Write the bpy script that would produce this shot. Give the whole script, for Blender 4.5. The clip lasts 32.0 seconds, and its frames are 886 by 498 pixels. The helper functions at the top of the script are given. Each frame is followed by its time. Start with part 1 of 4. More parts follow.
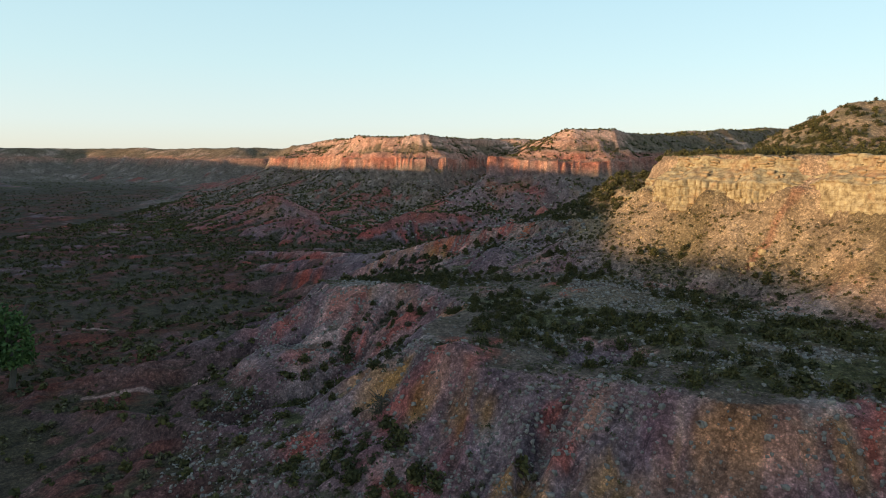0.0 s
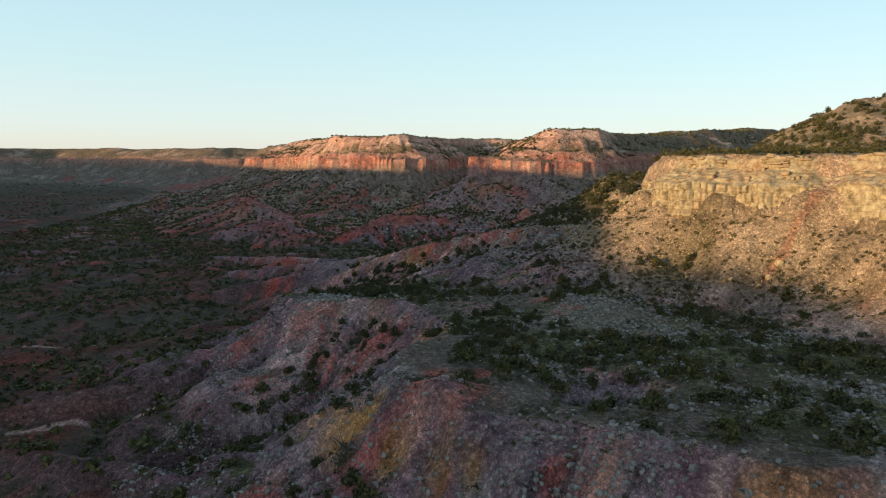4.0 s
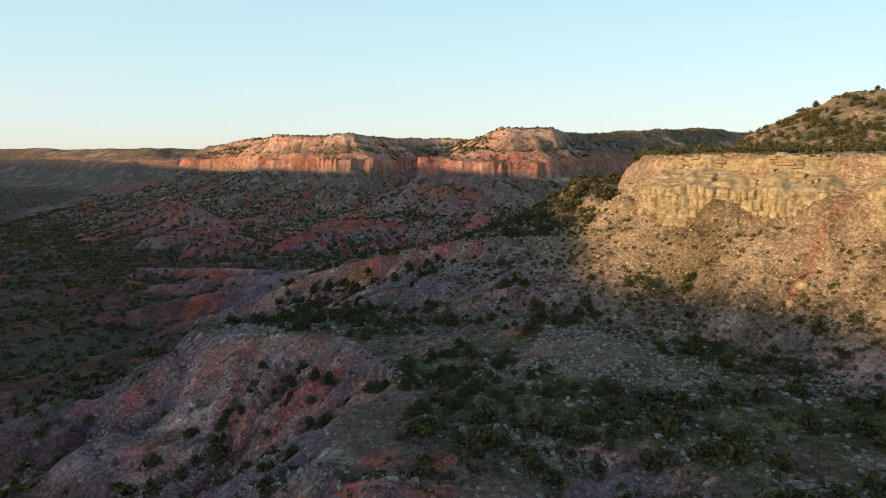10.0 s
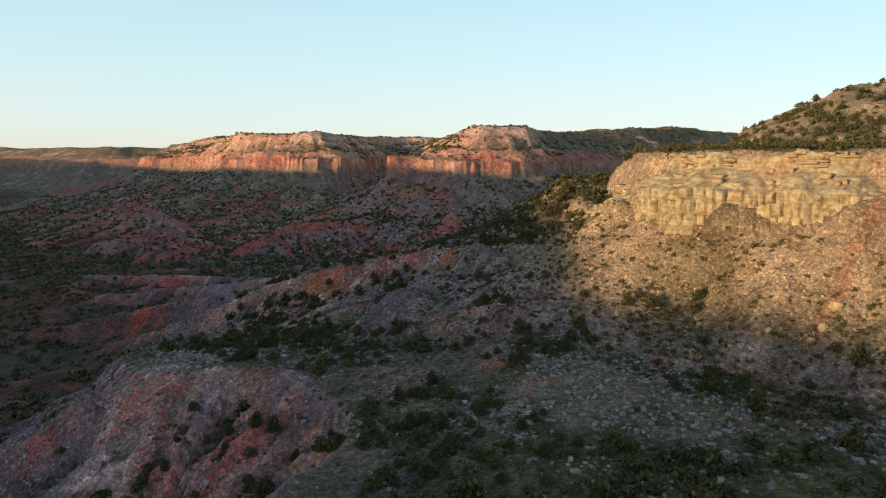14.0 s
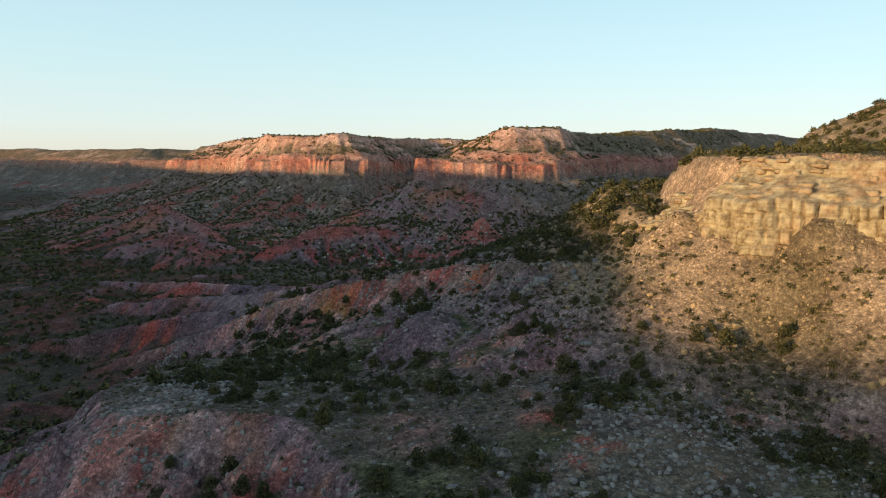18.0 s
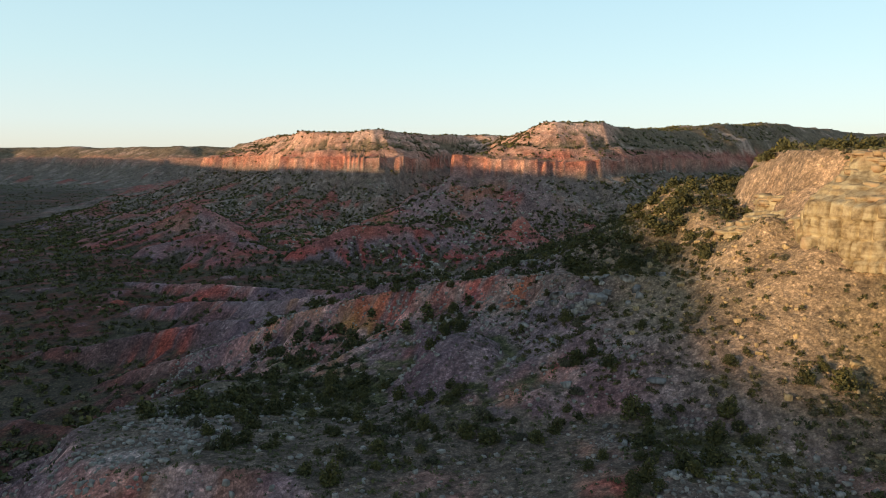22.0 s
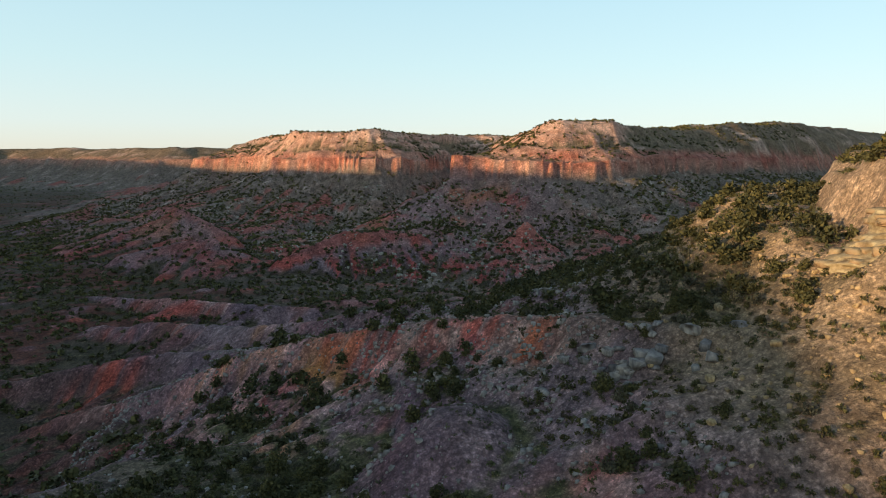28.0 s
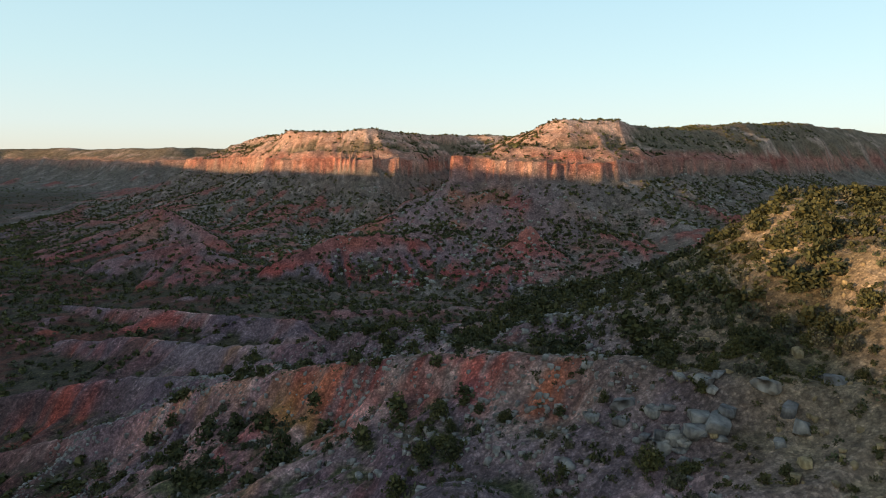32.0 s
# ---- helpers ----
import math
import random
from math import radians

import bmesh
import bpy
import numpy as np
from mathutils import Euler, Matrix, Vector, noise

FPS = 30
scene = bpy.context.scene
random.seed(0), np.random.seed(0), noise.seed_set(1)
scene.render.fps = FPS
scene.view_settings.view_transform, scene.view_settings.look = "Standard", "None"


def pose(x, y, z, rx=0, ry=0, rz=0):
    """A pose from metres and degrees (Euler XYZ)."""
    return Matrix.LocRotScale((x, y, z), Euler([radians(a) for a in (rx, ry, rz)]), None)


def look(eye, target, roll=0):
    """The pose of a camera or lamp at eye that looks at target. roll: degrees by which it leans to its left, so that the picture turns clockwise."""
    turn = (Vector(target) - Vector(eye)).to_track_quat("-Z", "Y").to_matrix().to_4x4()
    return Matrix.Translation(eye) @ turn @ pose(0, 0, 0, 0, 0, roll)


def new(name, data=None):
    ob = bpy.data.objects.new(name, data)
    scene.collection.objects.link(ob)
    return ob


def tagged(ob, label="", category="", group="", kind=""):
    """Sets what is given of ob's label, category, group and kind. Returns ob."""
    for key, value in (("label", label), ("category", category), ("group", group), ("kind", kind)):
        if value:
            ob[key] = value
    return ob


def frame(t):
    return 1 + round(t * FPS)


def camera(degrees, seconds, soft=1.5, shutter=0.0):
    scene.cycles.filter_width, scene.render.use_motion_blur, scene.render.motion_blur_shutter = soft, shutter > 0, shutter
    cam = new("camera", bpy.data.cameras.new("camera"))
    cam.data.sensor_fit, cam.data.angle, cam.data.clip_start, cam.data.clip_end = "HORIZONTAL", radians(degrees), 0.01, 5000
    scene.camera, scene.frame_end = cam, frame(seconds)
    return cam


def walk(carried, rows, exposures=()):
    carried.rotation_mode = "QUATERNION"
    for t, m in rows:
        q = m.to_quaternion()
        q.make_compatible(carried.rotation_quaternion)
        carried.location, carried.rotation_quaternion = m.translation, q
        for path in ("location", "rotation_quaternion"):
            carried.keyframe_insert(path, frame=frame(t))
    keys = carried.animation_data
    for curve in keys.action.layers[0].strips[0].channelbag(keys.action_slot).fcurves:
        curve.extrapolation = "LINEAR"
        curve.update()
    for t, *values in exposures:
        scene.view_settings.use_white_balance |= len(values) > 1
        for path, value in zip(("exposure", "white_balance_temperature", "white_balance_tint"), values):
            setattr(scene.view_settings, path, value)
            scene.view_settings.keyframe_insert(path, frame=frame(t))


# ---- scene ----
cam = camera(65.0, 32.0, soft=1.0)
PATH = [
    # seconds, x, y, z, tilt, heading, roll
    (0, 0.01, 0.00, 0.00, 82.80, -0.29, 0.29),
    (0.5, 0.10, 2.22, 0.02, 82.80, -0.49, 0.29),
    (1, 0.18, 4.43, 0.02, 82.79, -0.67, 0.30),
    (1.5, 0.26, 6.64, -0.00, 82.80, -0.88, 0.32),
    (2, 0.35, 8.85, -0.04, 82.81, -1.07, 0.32),
    (2.5, 0.43, 11.08, -0.07, 82.83, -1.29, 0.31),
    (3, 0.50, 13.33, -0.11, 82.84, -1.49, 0.31),
    (3.5, 0.55, 15.59, -0.13, 82.85, -1.69, 0.31),
    (5.5, 0.92, 24.80, -0.13, 82.89, -2.59, 0.30),
    (6, 1.02, 27.19, -0.11, 82.90, -2.83, 0.30),
    (6.5, 1.13, 29.59, -0.09, 82.90, -3.08, 0.30),
    (7, 1.25, 31.98, -0.08, 82.92, -3.29, 0.29),
    (7.5, 1.40, 34.35, -0.08, 82.93, -3.55, 0.27),
    (8, 1.54, 36.71, -0.09, 82.93, -3.85, 0.26),
    (8.5, 1.68, 39.05, -0.10, 82.92, -4.22, 0.25),
    (9, 1.79, 41.38, -0.11, 82.91, -4.71, 0.24),
    (9.5, 1.89, 43.70, -0.11, 82.92, -5.40, 0.23),
    (10, 2.02, 46.00, -0.10, 82.92, -6.10, 0.22),
    (10.5, 2.19, 48.31, -0.08, 82.92, -6.73, 0.22),
    (11, 2.40, 50.61, -0.06, 82.91, -7.49, 0.20),
    (11.5, 2.65, 52.92, -0.06, 82.90, -8.02, 0.18),
    (12, 2.94, 55.21, -0.09, 82.89, -8.40, 0.17),
    (12.5, 3.26, 57.49, -0.13, 82.88, -8.43, 0.18),
    (13, 3.60, 59.76, -0.18, 82.87, -8.41, 0.20),
    (13.5, 3.96, 62.02, -0.21, 82.87, -8.45, 0.22),
    (15.5, 5.19, 70.94, -0.20, 82.85, -8.51, 0.12),
    (16, 5.51, 73.11, -0.12, 82.94, -8.51, 0.09),
    (16.5, 5.82, 75.26, -0.01, 82.99, -8.55, 0.10),
    (17, 6.09, 77.35, 0.11, 83.03, -7.64, 0.16),
    (17.5, 6.34, 79.37, 0.19, 83.04, -6.76, 0.24),
    (18, 6.59, 81.34, 0.22, 83.02, -6.07, 0.31),
    (18.5, 6.81, 83.32, 0.23, 82.97, -5.30, 0.37),
    (19, 7.01, 85.33, 0.23, 82.91, -4.68, 0.40),
    (19.5, 7.20, 87.35, 0.21, 82.87, -4.16, 0.40),
    (20, 7.40, 89.41, 0.17, 82.84, -3.82, 0.37),
    (20.5, 7.59, 91.53, 0.13, 82.81, -3.45, 0.33),
    (21, 7.78, 93.69, 0.12, 82.79, -3.16, 0.28),
    (21.5, 7.95, 95.88, 0.11, 82.77, -3.02, 0.23),
    (22, 8.14, 98.08, 0.09, 82.75, -3.01, 0.18),
    (22.5, 8.33, 100.33, 0.08, 82.74, -2.99, 0.16),
    (23, 8.55, 102.69, 0.09, 82.74, -2.99, 0.18),
    (23.5, 8.84, 105.19, 0.11, 82.75, -2.99, 0.20),
    (24, 9.17, 107.76, 0.12, 82.76, -2.97, 0.20),
    (24.5, 9.53, 110.33, 0.12, 82.76, -2.94, 0.16),
    (25, 9.85, 112.85, 0.11, 82.76, -2.91, 0.12),
    (25.5, 10.14, 115.33, 0.11, 82.77, -2.88, 0.08),
    (27.5, 11.04, 124.52, 0.12, 82.82, -2.85, 0.13),
    (28, 11.28, 126.66, 0.11, 82.83, -2.85, 0.10),
    (28.5, 11.51, 128.77, 0.09, 82.85, -2.82, 0.07),
    (29, 11.71, 130.86, 0.06, 82.86, -2.81, 0.06),
    (29.5, 11.87, 132.96, 0.04, 82.87, -2.82, 0.10),
    (30, 12.02, 135.12, 0.04, 82.87, -2.82, 0.13),
    (30.5, 12.17, 137.33, 0.05, 82.88, -2.85, 0.14),
    (31, 12.35, 139.55, 0.04, 82.89, -2.82, 0.15),
    (31.5, 12.56, 141.76, -0.01, 82.91, -2.83, 0.17),
    (32, 12.78, 143.94, -0.08, 82.92, -2.84, 0.19),
]
walk(cam, [(t, pose(x, y, z, 0, 0, heading) @ pose(0, 0, 0, tilt) @ pose(0, 0, 0, 0, 0, roll)) for t, x, y, z, tilt, heading, roll in PATH],
     exposures=[(0, 1.16, 6350, 10), (32, 1.16, 6350, 10)])

# ---- light ----
SUN_HEADING = 64.0   # degrees from +y towards +x, the way the light travels
SUN_HEIGHT = 7.5     # degrees above the horizon
world = bpy.data.worlds.new("sky")
scene.world = world
world.use_nodes = True
wn = world.node_tree
sky = wn.nodes.new("ShaderNodeTexSky")
sky.sky_type = "NISHITA"
sky.sun_disc = False
sky.sun_elevation = radians(SUN_HEIGHT)
sky.sun_rotation = radians(SUN_HEADING + 180)
sky.altitude = 900
sky.air_density, sky.dust_density, sky.ozone_density = 1.0, 1.7, 1.6
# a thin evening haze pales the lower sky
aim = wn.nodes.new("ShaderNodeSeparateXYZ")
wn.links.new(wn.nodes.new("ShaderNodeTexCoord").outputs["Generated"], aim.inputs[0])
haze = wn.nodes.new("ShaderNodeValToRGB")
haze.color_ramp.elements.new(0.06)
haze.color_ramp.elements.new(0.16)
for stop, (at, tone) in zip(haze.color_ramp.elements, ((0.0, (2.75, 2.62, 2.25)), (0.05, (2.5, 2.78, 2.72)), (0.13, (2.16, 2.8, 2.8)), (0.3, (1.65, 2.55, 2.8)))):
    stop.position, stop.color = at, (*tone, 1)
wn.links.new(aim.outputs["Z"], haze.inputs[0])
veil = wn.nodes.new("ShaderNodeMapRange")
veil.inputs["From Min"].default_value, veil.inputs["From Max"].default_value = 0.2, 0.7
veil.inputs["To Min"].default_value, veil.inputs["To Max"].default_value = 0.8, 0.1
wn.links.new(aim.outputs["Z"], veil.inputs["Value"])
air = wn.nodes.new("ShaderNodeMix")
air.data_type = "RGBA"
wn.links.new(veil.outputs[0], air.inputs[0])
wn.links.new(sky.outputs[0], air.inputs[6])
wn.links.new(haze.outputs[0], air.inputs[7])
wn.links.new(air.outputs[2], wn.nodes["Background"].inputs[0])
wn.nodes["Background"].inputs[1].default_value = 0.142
a, e = radians(SUN_HEADING), radians(SUN_HEIGHT)
beam = Vector((math.sin(a) * math.cos(e), math.cos(a) * math.cos(e), -math.sin(e)))
sun = new("sun", bpy.data.lights.new("sun", "SUN"))
sun.data.energy, sun.data.angle, sun.data.color = 2.7, radians(0.6), (1.0, 0.73, 0.41)
sun.matrix_world = look((-200, -100, 60), Vector((-200, -100, 60)) + beam)


# ---- noise ----
FLAT = np.random.RandomState(7).rand(256, 256).ravel()


def value_noise(x, y, seed=0):
    x, y = x + 37.3 * seed, y - 91.7 * seed
    i, j = np.floor(x), np.floor(y)
    u, v = x - i, y - j
    u, v = u * u * (3 - 2 * u), v * v * (3 - 2 * v)
    i, j = i.astype(np.int64), j.astype(np.int64)
    i0, i1, j0, j1 = (i & 255) << 8, ((i + 1) & 255) << 8, j & 255, (j + 1) & 255
    low, high = FLAT.take(i0 + j0), FLAT.take(i0 + j1)
    low = low + (FLAT.take(i1 + j0) - low) * u
    high = high + (FLAT.take(i1 + j1) - high) * u
    return low + (high - low) * v


def fbm(x, y, size, octaves=4, seed=0):
    """Layered noise about 0, from -1 to 1; size: its largest wave in metres."""
    total, scale, top = 0.0, 1.0, 0.0
    for n in range(octaves):
        f = 2.03**n / size
        total = total + scale * (2 * value_noise(x * f, y * f, seed + n) - 1)
        top, scale = top + scale, scale * 0.5
    return total / top


def ridged(x, y, size, octaves=4, seed=0):
    """Sharp crests at 1 and round hollows at 0."""
    total, scale, top = 0.0, 1.0, 0.0
    for n in range(octaves):
        f = 2.03**n / size
        total = total + scale * (1 - np.abs(2 * value_noise(x * f, y * f, seed + n) - 1)) ** 2
        top, scale = top + scale, scale * 0.5
    return total / top


def smooth(a, b, x):
    t = np.clip((x - a) / (b - a), 0, 1)
    return t * t * (3 - 2 * t)


# ---- landforms ----
def along(x, y, line):
    """Distance to a line of (x, y, z) points, and the line's height at the nearest place."""
    best, height = np.full(x.shape, 1e9), np.zeros(x.shape)
    for (ax, ay, az), (bx, by, bz) in zip(line, line[1:]):
        dx, dy = bx - ax, by - ay
        t = np.clip(((x - ax) * dx + (y - ay) * dy) / (dx * dx + dy * dy), 0, 1)
        d = np.hypot(x - ax - t * dx, y - ay - t * dy)
        nearer = d < best
        best, height = np.where(nearer, d, best), np.where(nearer, az + t * (bz - az), height)
    return best, height


def outline(x, y, ring):
    """Signed distance to a closed outline of (x, y) corners: below 0 inside."""
    best, inside = np.full(x.shape, 1e9), np.zeros(x.shape, bool)
    for (ax, ay), (bx, by) in zip(ring, ring[1:] + ring[:1]):
        dx, dy = bx - ax, by - ay
        t = np.clip(((x - ax) * dx + (y - ay) * dy) / (dx * dx + dy * dy), 0, 1)
        best = np.minimum(best, np.hypot(x - ax - t * dx, y - ay - t * dy))
        crosses = (ay > y) != (by > y)
        inside ^= crosses & (x < ax + (y - ay) * dx / (dy if dy else 1e-9))
    return np.where(inside, -best, best)


def arc(x, y, ring):
    """How far round a line of (x, y, ...) points the nearest place on it lies, in metres."""
    best, way, run = np.full(x.shape, 1e9), np.zeros(x.shape), 0.0
    for a, b in zip(ring, ring[1:]):
        dx, dy = b[0] - a[0], b[1] - a[1]
        length = math.hypot(dx, dy)
        t = np.clip(((x - a[0]) * dx + (y - a[1]) * dy) / length**2, 0, 1)
        d = np.hypot(x - a[0] - t * dx, y - a[1] - t * dy)
        nearer = d < best
        best, way = np.where(nearer, d, best), np.where(nearer, run + t * length, way)
        run += length
    return way


def rills(x, y, s, out, size, seed):
    """Gullies that run down and away from an edge, s being the way along it: 0 on the ribs, to 1 in the beds."""
    s = s + 0.3 * size * fbm(x, y, 1.2 * size, 3, seed + 1)
    return 1 - ridged(s, out * 0.22 + 400, size, 4, seed)


def spur(x, y, line, steep, toe=0.22, reach=20.0, flat=1.0):
    """A ridge along a line: steep near its crest, easing to the toe's slope."""
    d, z = along(x, y, line)
    d = np.maximum(0, d - flat)
    return z - toe * d - (steep - toe) * reach * (1 - np.exp(-d / reach))


def swell(a, b, k=1.5):
    """The higher of two heights, with a rounded seam."""
    h = np.clip(0.5 + 0.5 * (a - b) / k, 0, 1)
    return b * (1 - h) + a * h + k * h * (1 - h)


BENCH = [(2, 100), (9, 96.5), (18, 93), (28, 85), (36, 79), (48, 77), (80, 66), (130, 56), (240, 60), (240, 190), (70, 215), (34, 213), (12, 213), (-8, 211),
         (-22, 204), (-30, 192), (-30, 180), (-26, 171), (-20.5, 165), (-10, 163), (-2, 158), (2, 150), (6, 142), (4, 132), (-2, 122), (-3, 112), (-1, 104)]
CLIFF_FOOT = [(64, 233), (58, 222), (55, 209), (53, 193), (55, 177), (60, 167), (69, 157), (78, 148), (86, 128), (106, 102), (140, 72), (260, 30), (900, 60),
              (900, 330), (300, 285), (140, 258), (88, 244)]
RIM = [(-2600, 1900), (-1500, 1640), (-900, 1510), (-800, 1610), (-650, 1560), (-550, 1500), (-420, 1440), (-330, 1500), (-230, 1150),
       (-150, 900), (-110, 800), (-70, 692), (-20, 684), (2, 694), (22, 740), (60, 800), (105, 800), (116, 700), (99, 610), (107, 562), (143, 565), (157, 596),
       (205, 650), (367, 795), (540, 950), (800, 1130), (2600, 700), (2600, 2900), (-2600, 2900)]
RED_EDGE = [(-2600, 1840), (-1500, 1580), (-900, 1440), (-810, 1540), (-655, 1492), (-563, 1432), (-430, 1370), (-330, 1380), (-260, 1100),
            (-200, 900), (-192, 806), (-130, 770), (-95, 680), (-20, 655), (30, 672), (52, 770), (66, 700), (52, 600), (42, 540), (88, 526), (134, 534), (164, 562), (205, 606),
            (367, 757), (540, 912), (800, 1090), (2700, 640), (2700, 3000), (-2700, 3000)]
WEST_RIM = [(-700, -900), (-480, -165), (-350, 240), (-380, 400), (-560, 600), (-900, 1000), (-1700, 1500), (-2600, 1700), (-2900, -900)]


def nose_drop(x, y):
    """How far the caprock breaks down towards the end of its nose."""
    drop = np.clip(0.3 * (y - 172) - 0.72 * (x - 54) + 2.2 * fbm(x, y, 8, 4, 105), 0, 11) / 1.5
    return 1.5 * (np.floor(drop) + smooth(0.35, 1.0, drop - np.floor(drop))) * (y > 150) * (y < 330)


def cliff_field(x, y):
    """Distance to the foot of the near cliff: below 0 inside it."""
    return outline(x, y, CLIFF_FOOT) + 3.0 * fbm(x, y, 17, 3, 10) + 1.4 * fbm(x, y, 4.6, 2, 11)


def far_field(x, y):
    """Distance to the foot of the far cliffs: below 0 inside them."""
    return outline(x, y, RED_EDGE) + 12 * fbm(x, y, 42, 4, 17) + 6 * fbm(x, y, 15, 3, 18)


def chutes(y):
    return np.exp(-(((y - 149) / 3.2) ** 2)) + 0.8 * np.exp(-(((y - 163) / 3.0) ** 2)) + 0.7 * np.exp(-(((y - 184) / 2.6) ** 2))


def near_box(x, y, points, reach):
    """Which places lie within reach of the box round some points."""
    px_, py_ = [p[0] for p in points], [p[1] for p in points]
    return (x > min(px_) - reach) & (x < max(px_) + reach) & (y > min(py_) - reach) & (y < max(py_) + reach)


def bench_land(x, y, z):
    """The bench below the caprock, and its gullied flanks."""
    wob = 3.5 * fbm(x, y, 26, 3, 2) + 1.2 * fbm(x, y, 6, 2, 3)
    d = outline(x, y, BENCH) + wob
    top = -28.5 + 0.03 * (np.clip(x, -40, 60) - 25) - 0.115 * np.maximum(0, y - 165) * smooth(22, 4, x) + 0.9 * fbm(x, y, 22, 4, 4)
    top = top - 4.2 * np.exp(-(((x - 25) / 7.5) ** 2 + ((y - 103.5) / 4.5) ** 2)) + 1.8 * np.exp(-(((x - 3) / 4) ** 2 + ((y - 102) / 4) ** 2)) + 2.4 * np.exp(-(((x - 33) / 13) ** 2 + ((y - 150) / 16) ** 2)) + 6.0 * np.exp(-(((x - 15) / 7) ** 2 + ((y - 192) / 7) ** 2))
    out = np.maximum(0, d)
    bench = top - 0.24 * out - 9.5 * (1 - np.exp(-out / 12))
    way = arc(x, y, BENCH)
    bench = bench - smooth(0, 5, out) * (1 - smooth(50, 110, out)) * (6.5 * rills(x, y, way, out, 12, 5) + 2.8 * rills(x, y, way, out, 4.6, 55) + 1.2 * rills(x, y, way, out, 2.4, 95) - 5.5)
    wash, _ = along(x, y, [(-34, 160, 0), (-44, 160, 0), (-58, 153, 0)])
    bench = bench + 4.2 * np.exp(-(((x + 11) / 7) ** 2 + ((y - 150) / 9) ** 2)) + 2.6 * np.exp(-(((x + 9) / 6) ** 2 + ((y - 130) / 7) ** 2)) - 4.8 * np.exp(-((wash / 6.5) ** 2))
    z = swell(bench, z, 3)
    return z


def spur_land(x, y, z):
    """Low spurs that run down to the canyon."""
    for line, steep, toe, reach, cut, size in (
            ([(44, 188, -15), (36, 196, -16.5), (30, 204, -17.2), (21, 213, -19.4), (9, 224, -22.8), (-5, 234, -27.6), (-18, 243, -32.8), (-28, 250, -38.2), (-44, 256, -45), (-62, 262, -52)], 0.7, 0.3, 16, 2.6, 11),
            ([(2, 232, -26), (-8, 246, -32), (-24, 262, -37), (-42, 277, -41.5), (-63, 285, -46), (-80, 287, -50.5), (-95, 291, -54)], 0.55, 0.22, 14, 2.4, 12),
            ([(24, 211, -19.5), (19, 232, -23.3), (14, 252, -25.8)], 0.5, 0.4, 12, 1.4, 9),
            ([(-1, 236, -28), (-8, 250, -31), (-16, 268, -35.5)], 0.6, 0.5, 12, 1.6, 9),
            ([(-20, 168, -31.2), (-24, 162, -35), (-27, 156, -38.5), (-30, 149, -42), (-34, 138, -47), (-38, 128, -51)], 0.85, 0.5, 8, 2.0, 7),
            ([(75, 246, -21), (40, 250, -24.3), (12, 252, -25.8), (-8, 264, -31.5), (-24, 282, -37), (-60, 330, -47), (-90, 350, -53)], 0.5, 0.2, 20, 3.0, 14),
            ([(-48, 160, -47), (-62, 172, -49), (-80, 205, -52), (-110, 225, -56)], 0.34, 0.15, 15, 3.0, 15),
            ([(-30, 215, -46), (-62, 232, -51), (-100, 250, -58)], 0.4, 0.15, 14, 3.0, 13),
            ([(-40, 120, -47), (-75, 140, -52), (-110, 150, -58)], 0.3, 0.15, 14, 3.0, 13),
            ([(-20, 350, -47), (-62, 372, -49), (-120, 402, -53)], 0.4, 0.15, 16, 3.0, 18)):
        at = near_box(x, y, line, 75)
        xs, ys = x[at], y[at]
        d, _ = along(xs, ys, line)
        way = arc(xs, ys, line)
        z[at] = swell(spur(xs, ys, line, steep, toe, reach) - smooth(0, 6, d) * (1.7 * cut * rills(xs, ys, way, d, size, 60 + int(size)) + 0.8 * cut * rills(xs, ys, way, d, 4.6, 90 + int(size)) + 1.3 * rills(xs, ys, way, d, 2.4, 97) - cut * 0.8), z[at], 1.5)
    return z


def cliff_land(x, y, z):
    """The near caprock cliff with its talus and the hill on top."""
    c = cliff_field(x, y)
    out = np.maximum(0, c)
    foot = -9.4 + 1.3 * fbm(x, y, 15, 2, 26) + 2.6 * smooth(186, 206, y) + 2.2 * smooth(205, 222, y)
    chute = chutes(y)
    foot = foot + 4.5 * np.minimum(chute, 1) * (y < 240) * (x < 110) * np.exp(-out / 4)
    talus = foot - 0.42 * out - (2.5 + 5.5 * smooth(176, 160, y)) * (1 - np.exp(-out / 8)) + 0.7 * fbm(x, y, 9, 4, 12) - smooth(3, 12, out) * 1.6 * rills(x, y, arc(x, y, CLIFF_FOOT), out, 9, 27)
    z = swell(talus, z, 2)
    hill, hz = along(x, y, [(108, 246, 6), (128, 222, 20), (165, 216, 18.5), (300, 190, 26), (700, 190, 30)])
    cap = 1.6 + 0.03 * np.clip(-c - 3, 0, 60) + 0.4 * fbm(x, y, 12, 3, 13)
    cap = swell(cap, hz - 0.42 * hill + 2.2 * fbm(x, y, 16, 4, 14), 2)
    back = np.maximum(0, -c)
    step = np.minimum(foot, -5.6) - 0.2 + smooth(0.2, 1.2, back) * np.maximum(0, -6.3 - np.minimum(foot, -5.6)) + 3.7 * np.clip((back - 0.4) / 6.3, 0, 1)
    inner = np.where(back > 7.2, swell(step, cap - 3.2 * smooth(9.5, 7.2, back), 0.4), step)
    z = np.where(c < 1.0, np.maximum(z, inner - nose_drop(x, y)), z)
    return z


